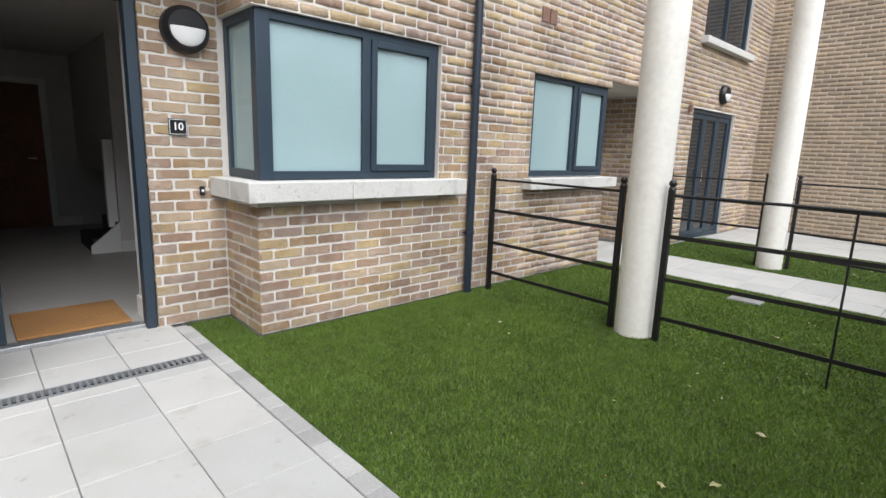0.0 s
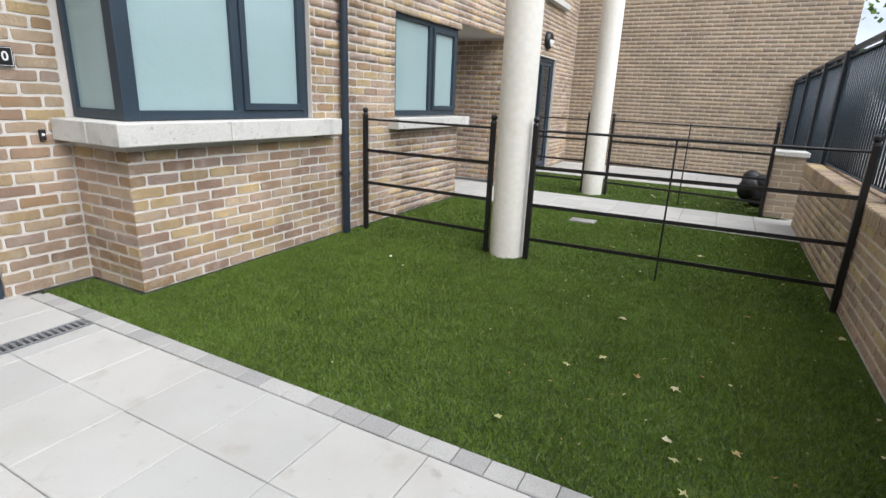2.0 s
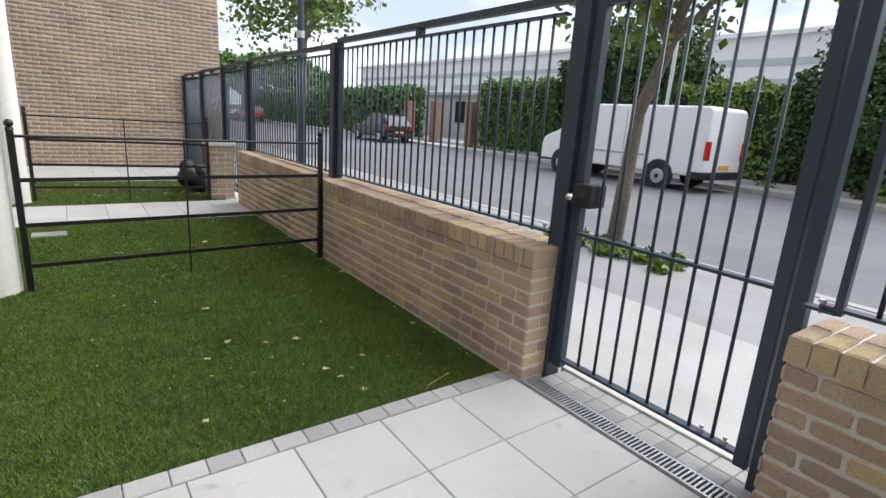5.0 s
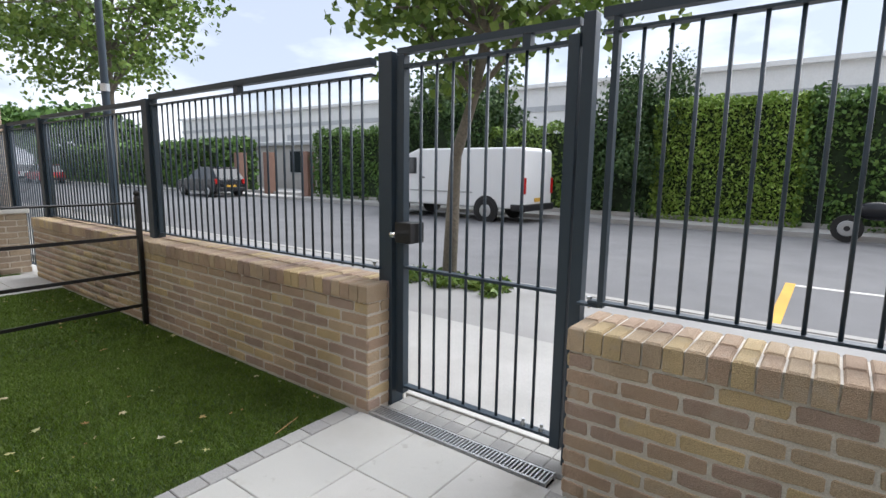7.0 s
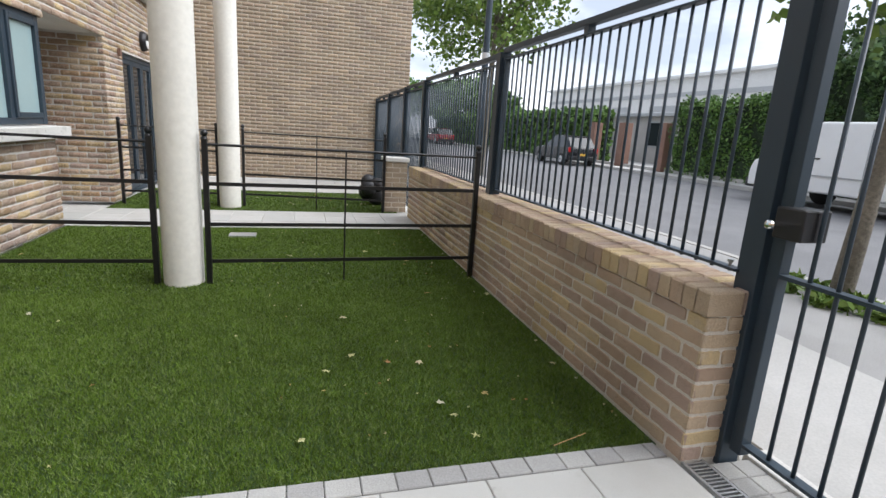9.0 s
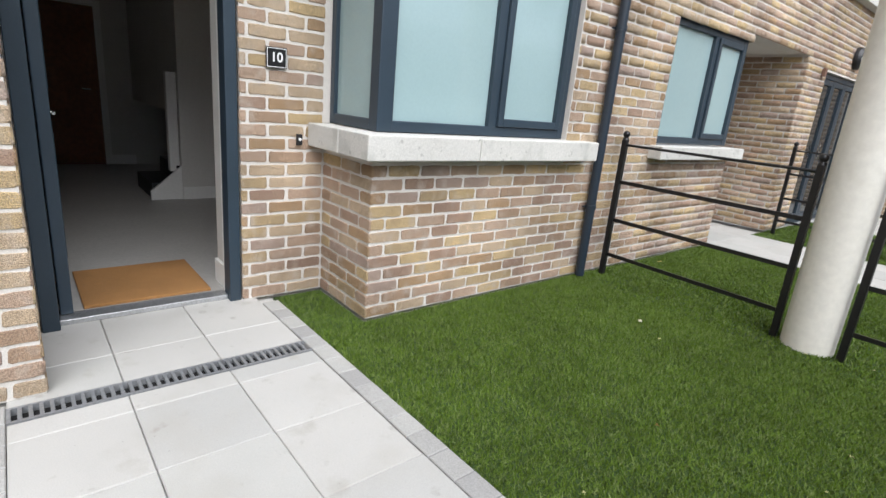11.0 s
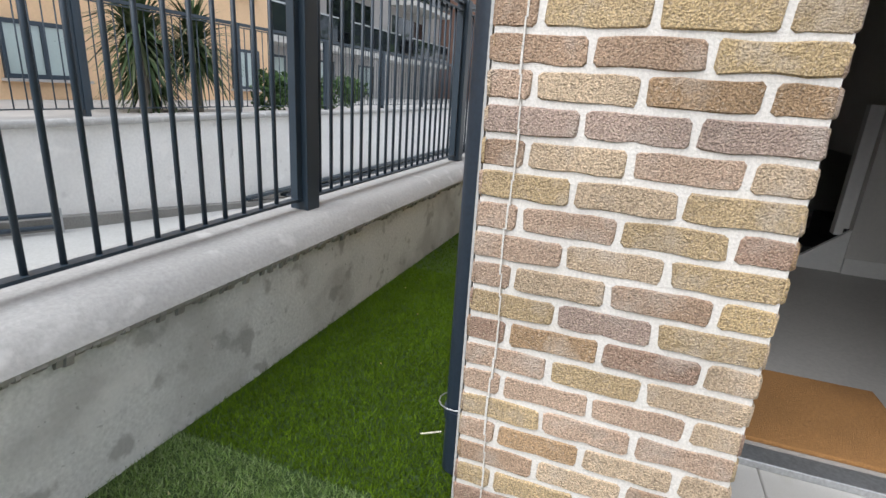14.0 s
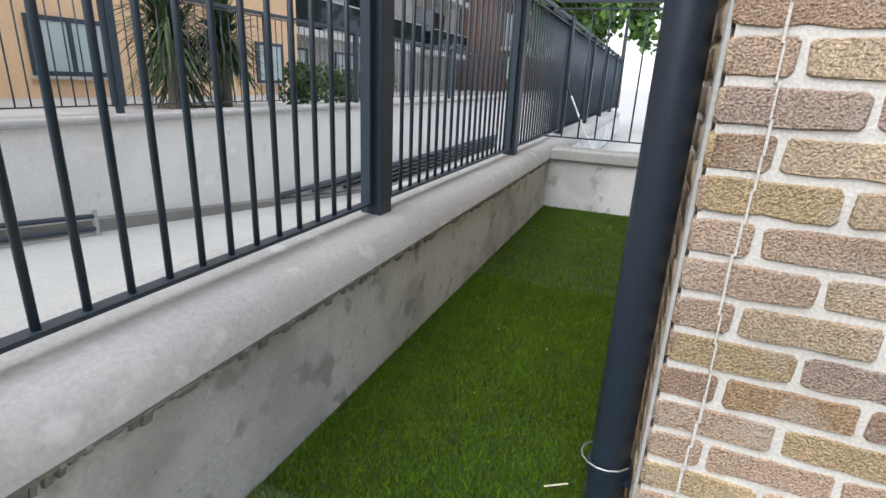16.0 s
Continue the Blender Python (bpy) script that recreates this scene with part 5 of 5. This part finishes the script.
def van(x, y, z):
    """Panel van, nose towards +y; x is its street side."""
    t = thing("van", (x + 0.95, y + 2.8, z), "white high-roofed panel van parked by the hedge", "van")
    side = [(0.0, 0.42), (0.0, 1.2), (0.05, 2.10), (0.12, 2.18), (3.9, 2.18), (4.35, 2.02), (4.95, 1.36), (5.55, 1.12), (5.68, 0.85), (5.68, 0.42)]

    def ring(xx, ins):
        return (xx, [(y + min(max(a, ins), 5.68 - ins), z + (b if b < 1.9 else b - ins * 0.4)) for a, b in side])
    loft(t, "body", [ring(x + 0.03, 0.03), ring(x + 0.12, 0.0), ring(x + 1.78, 0.0), ring(x + 1.87, 0.03)], M_VANPAINT, 0.06)
    for wy in (1.25, 4.7):
        part("wheel_arch", rod(bmesh.new(), (x + 0.005, y + wy, z + 0.36), (x + 0.07, y + wy, z + 0.36), 0.42, n=28), M_PLASTIC, t)
        wheel(t, x + 0.10, y + wy, z + 0.33, 0.33, 0.22, -1)
        wheel(t, x + 1.80, y + wy, z + 0.33, 0.33, 0.22, 1)
    part("side_window", prism(bmesh.new(), [(y + 3.95, z + 1.38), (y + 4.78, z + 1.38), (y + 4.3, z + 1.9), (y + 3.95, z + 1.9)], x - 0.004, x + 0.05, "x"), M_DARKGLASS, t)
    part("windscreen", prism(bmesh.new(), [(y + 4.36, z + 2.0), (y + 4.40, z + 2.0), (y + 4.98, z + 1.39), (y + 4.93, z + 1.39)], x + 0.18, x + 1.72, "x"), M_DARKGLASS, t)
    for k, a in enumerate((3.83, 2.45)):
        part("door_seam", boxes((x + 0.014, x + 0.032, y + a, y + a + 0.014, z + 0.55, z + 2.02)), M_ROOFGREY, t)
    part("side_trim", boxes((x + 0.008, x + 0.04, y + 1.75, y + 4.2, z + 0.83, z + 0.87)), M_ROOFGREY, t)
    part("door_handle", boxes((x + 0.0, x + 0.04, y + 3.6, y + 3.8, z + 1.25, z + 1.29)), M_PLASTIC, t)
    part("bumper", boxes((x + 0.02, x + 1.88, y - 0.07, y + 0.42, z + 0.36, z + 0.56), bevel=0.03), M_PLASTIC, t, "black rear bumper")
    part("front_bumper", boxes((x + 0.05, x + 1.85, y + 5.35, y + 5.74, z + 0.36, z + 0.62), bevel=0.03), M_PLASTIC, t)
    for s in (x + 0.015, x + 1.73):
        part("tail_lamp", boxes((s, s + 0.15, y - 0.015, y + 0.09, z + 0.85, z + 1.32), bevel=0.015), M_REDLAMP, t, "tall red tail lamp")
    part("mirror", boxes((x - 0.17, x - 0.01, y + 4.6, y + 4.7, z + 1.3, z + 1.62), bevel=0.03), M_PLASTIC, t)
    part("plate", boxes((x + 0.7, x + 1.2, y - 0.02, y + 0.0, z + 0.62, z + 0.73)), M_YELLOW, t)


def hatchback(x, y, z, paint, label, L=4.0, W=1.72):
    t = thing("car", (x + W / 2, y + L / 2, z), label, "car", "parked cars")
    low = [(0.05, 0.28), (0.0, 0.6), (0.08, 0.92), (1.0, 0.96), (2.6, 0.95), (3.7, 0.8), (L, 0.6), (L - 0.05, 0.28)]
    top = [(0.15, 0.93), (0.5, 1.42), (0.9, 1.48), (1.9, 1.46), (2.75, 0.96)]
    loft(t, "body", [(x, [(y + a, z + b) for a, b in low]), (x + W, [(y + a, z + b) for a, b in low])], paint, 0.07)
    loft(t, "cabin", [(x + 0.06, [(y + a, z + 0.93 + (b - 0.93) * 0.02) for a, b in top]), (x + 0.22, [(y + a, z + b) for a, b in top]), (x + W - 0.22, [(y + a, z + b) for a, b in top]), (x + W - 0.06, [(y + a, z + 0.93 + (b - 0.93) * 0.02) for a, b in top])], M_DARKGLASS, 0.0, "dark glass cabin")
    part("roof", boxes((x + 0.22, x + W - 0.22, y + 0.5, y + 1.95, z + 1.455, z + 1.50), bevel=0.02), paint, t)
    for wy in (0.7, 3.2):
        wheel(t, x + 0.09, y + wy, z + 0.30, 0.30, 0.2, -1)
        wheel(t, x + W - 0.09, y + wy, z + 0.30, 0.30, 0.2, 1)
    for s in (x + 0.03, x + W - 0.23):
        part("tail_lamp", boxes((s, s + 0.2, y - 0.01, y + 0.1, z + 0.68, z + 0.92), bevel=0.02), M_REDLAMP, t, "red tail lamp")
    part("bumper", boxes((x + 0.05, x + W - 0.05, y - 0.05, y + 0.2, z + 0.3, z + 0.5), bevel=0.03), M_PLASTIC, t)
    part("plate", boxes((x + 0.6, x + 1.1, y - 0.06, y - 0.02, z + 0.52, z + 0.62)), M_YELLOW, t)


van(15.0, 4.55, -0.12)
hatchback(15.5, 21.8, -0.12, M_CARBLACK, "black hatchback parked along the street")
hatchback(15.1, 46.5, -0.12, M_CARRED, "red hatchback parked far along the street")
hatchback(15.1, 52.5, -0.12, M_VANPAINT, "white car parked far along the street")
mc = thing("motorcycle", (16.9, -3.35, -0.12), "dark parked motorcycle at the far kerb", "motorcycle")
wheel(mc, 16.9, -4.05, 0.2, 0.31, 0.12, -1)
wheel(mc, 16.9, -2.75, 0.2, 0.31, 0.12, -1)
part("body", ball(ball(bmesh.new(), (16.9, -3.25, 0.62), 0.3, 14, (0.5, 1.4, 0.7)), (16.9, -3.75, 0.72), 0.2, 12, (0.6, 1.6, 0.5)), M_CARBLACK, mc, "", True)
part("handlebar", rod(bmesh.new(), (16.55, -2.9, 0.95), (17.25, -2.9, 0.95), 0.02, n=8), M_PLASTIC, mc)


# ---- turf blades ----
def turf(name, x0, x1, y0, y1, dens, mat, label, h=0.017, w=0.004, z=-0.012, skip=()):
    n = int((x1 - x0) * (y1 - y0) * dens)
    p = np.stack((nr.uniform(x0 + 0.004, x1 - 0.004, n), nr.uniform(y0 + 0.004, y1 - 0.004, n), np.full(n, z)), 1)
    for cx, cy, r in skip:
        p = p[(p[:, 0] - cx) ** 2 + (p[:, 1] - cy) ** 2 > r * r]
    n = len(p)
    ang = nr.uniform(0, 6.283, n)
    d = np.stack((np.cos(ang), np.sin(ang), np.zeros(n)), 1)
    lean = nr.normal(0, 0.55, (n, 3))
    lean[:, 2] = 1.0
    hh = (h * nr.uniform(0.6, 1.25, n))[:, None]
    v = np.stack((p - d * w / 2, p + d * w / 2, p + lean * hh), 1).reshape(-1, 3)
    ob = raw_mesh(name, v, np.arange(3 * n).reshape(-1, 3), mat, None, "", "stuff")
    return tagged(ob, label, "turf", kind="stuff")


turf("turf_pile", 0.0, 3.97, -0.31, 2.0, 34000, M_BLADE, "dense short dark green turf pile", skip=((1.6, 2.25, 0.145),))
turf("turf_pile", 0.0, 3.97, 2.0, 4.42, 14000, M_BLADE, "dense short dark green turf pile", w=0.007, skip=((1.6, 2.25, 0.145),))
turf("turf_pile", -0.56, 0.0, -0.31, 0.0, 22000, M_BLADE, "short green turf pile by the doorway")
turf("turf_pile", 0.0, 3.9, 5.6, 7.8, 5000, M_BLADE, "short green turf pile of the next plot", w=0.009)
# Pale blades paint in how this pile's lean catches the light.
turf("turf_pile", 0.03, 2.2, -3.17, -1.7, 32000, M_BLADE_SHEEN, "short green turf pile beside the entrance path")
turf("turf_pile", 2.2, 3.97, -3.17, -1.7, 9000, M_BLADE_SHEEN, "short green turf pile beside the entrance path")
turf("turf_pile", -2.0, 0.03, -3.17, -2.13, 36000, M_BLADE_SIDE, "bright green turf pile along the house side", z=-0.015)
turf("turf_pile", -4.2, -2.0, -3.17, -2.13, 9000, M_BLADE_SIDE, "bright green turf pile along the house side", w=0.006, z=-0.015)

# ---- fallen leaves ----
def dry_leaf(x, y, s, z=0.014):
    bm = bmesh.new()
    a0 = rng.uniform(0, 6.28)
    n = 10
    c = bm.verts.new((x, y, z + 0.006))
    ring = []
    for k in range(n):
        a = a0 + k * 6.2832 / n
        r = s * (0.5 if k % 2 else 1.0) * rng.uniform(0.7, 1.1)
        ring.append(bm.verts.new((x + r * math.cos(a), y + r * 0.75 * math.sin(a), z + rng.uniform(0, 0.014))))
    for k in range(n):
        bm.faces.new((c, ring[k], ring[(k + 1) % n]))
    bmesh.ops.solidify(bm, geom=bm.faces[:], thickness=0.001)
    ob = part("fallen_leaf", bm, M_DRYLEAF)
    tagged(ob, "small dry pale leaf lying on the turf", "leaf", "fallen leaves")


for x, y in ((3.1, 0.56), (3.43, 1.75), (2.74, 0.69), (2.74, 1.28), (3.11, 3.12), (3.47, 2.74), (3.91, 1.69)):
    dry_leaf(x, y, 0.036)
for x, y in ((2.38, 2.95), (3.19, -0.16), (3.14, 0.01), (3.11, 0.13), (2.47, -0.07), (3.35, 0.18), (2.93, 0.59), (2.6, 0.52), (3.86, 0.45), (3.79, 3.55), (0.18, 3.04), (0.87, 1.53)):
    dry_leaf(x, y, 0.026)
for k in range(95):
    x = min(3.9, max(0.3, 3.1 + rng.gauss(0, 0.75)))
    dry_leaf(x, rng.uniform(-0.25, 4.2), rng.choice((0.006, 0.008, 0.01, 0.014)))
for k in range(22):
    dry_leaf(rng.uniform(1.8, 3.7), rng.uniform(5.8, 7.4), rng.choice((0.015, 0.03)))
for k in range(14):
    dry_leaf(rng.uniform(-3.5, 0.9), rng.uniform(-3.05, -2.3), rng.choice((0.004, 0.006, 0.008)))
tw = bmesh.new()
rod(tw, (3.5, -0.27, 0.008), (3.68, -0.22, 0.016), 0.002, n=6)
tagged(part("twig", tw, M_DRYLEAF), "thin dry twig on the turf edge", "twig")
tw = rod(bmesh.new(), (-0.287, -2.367, 0.02), (-0.327, -2.302, 0.022), 0.003, n=6)
tagged(part("twig", tw, M_DRYLEAF), "pale thin stick on the side turf", "twig")
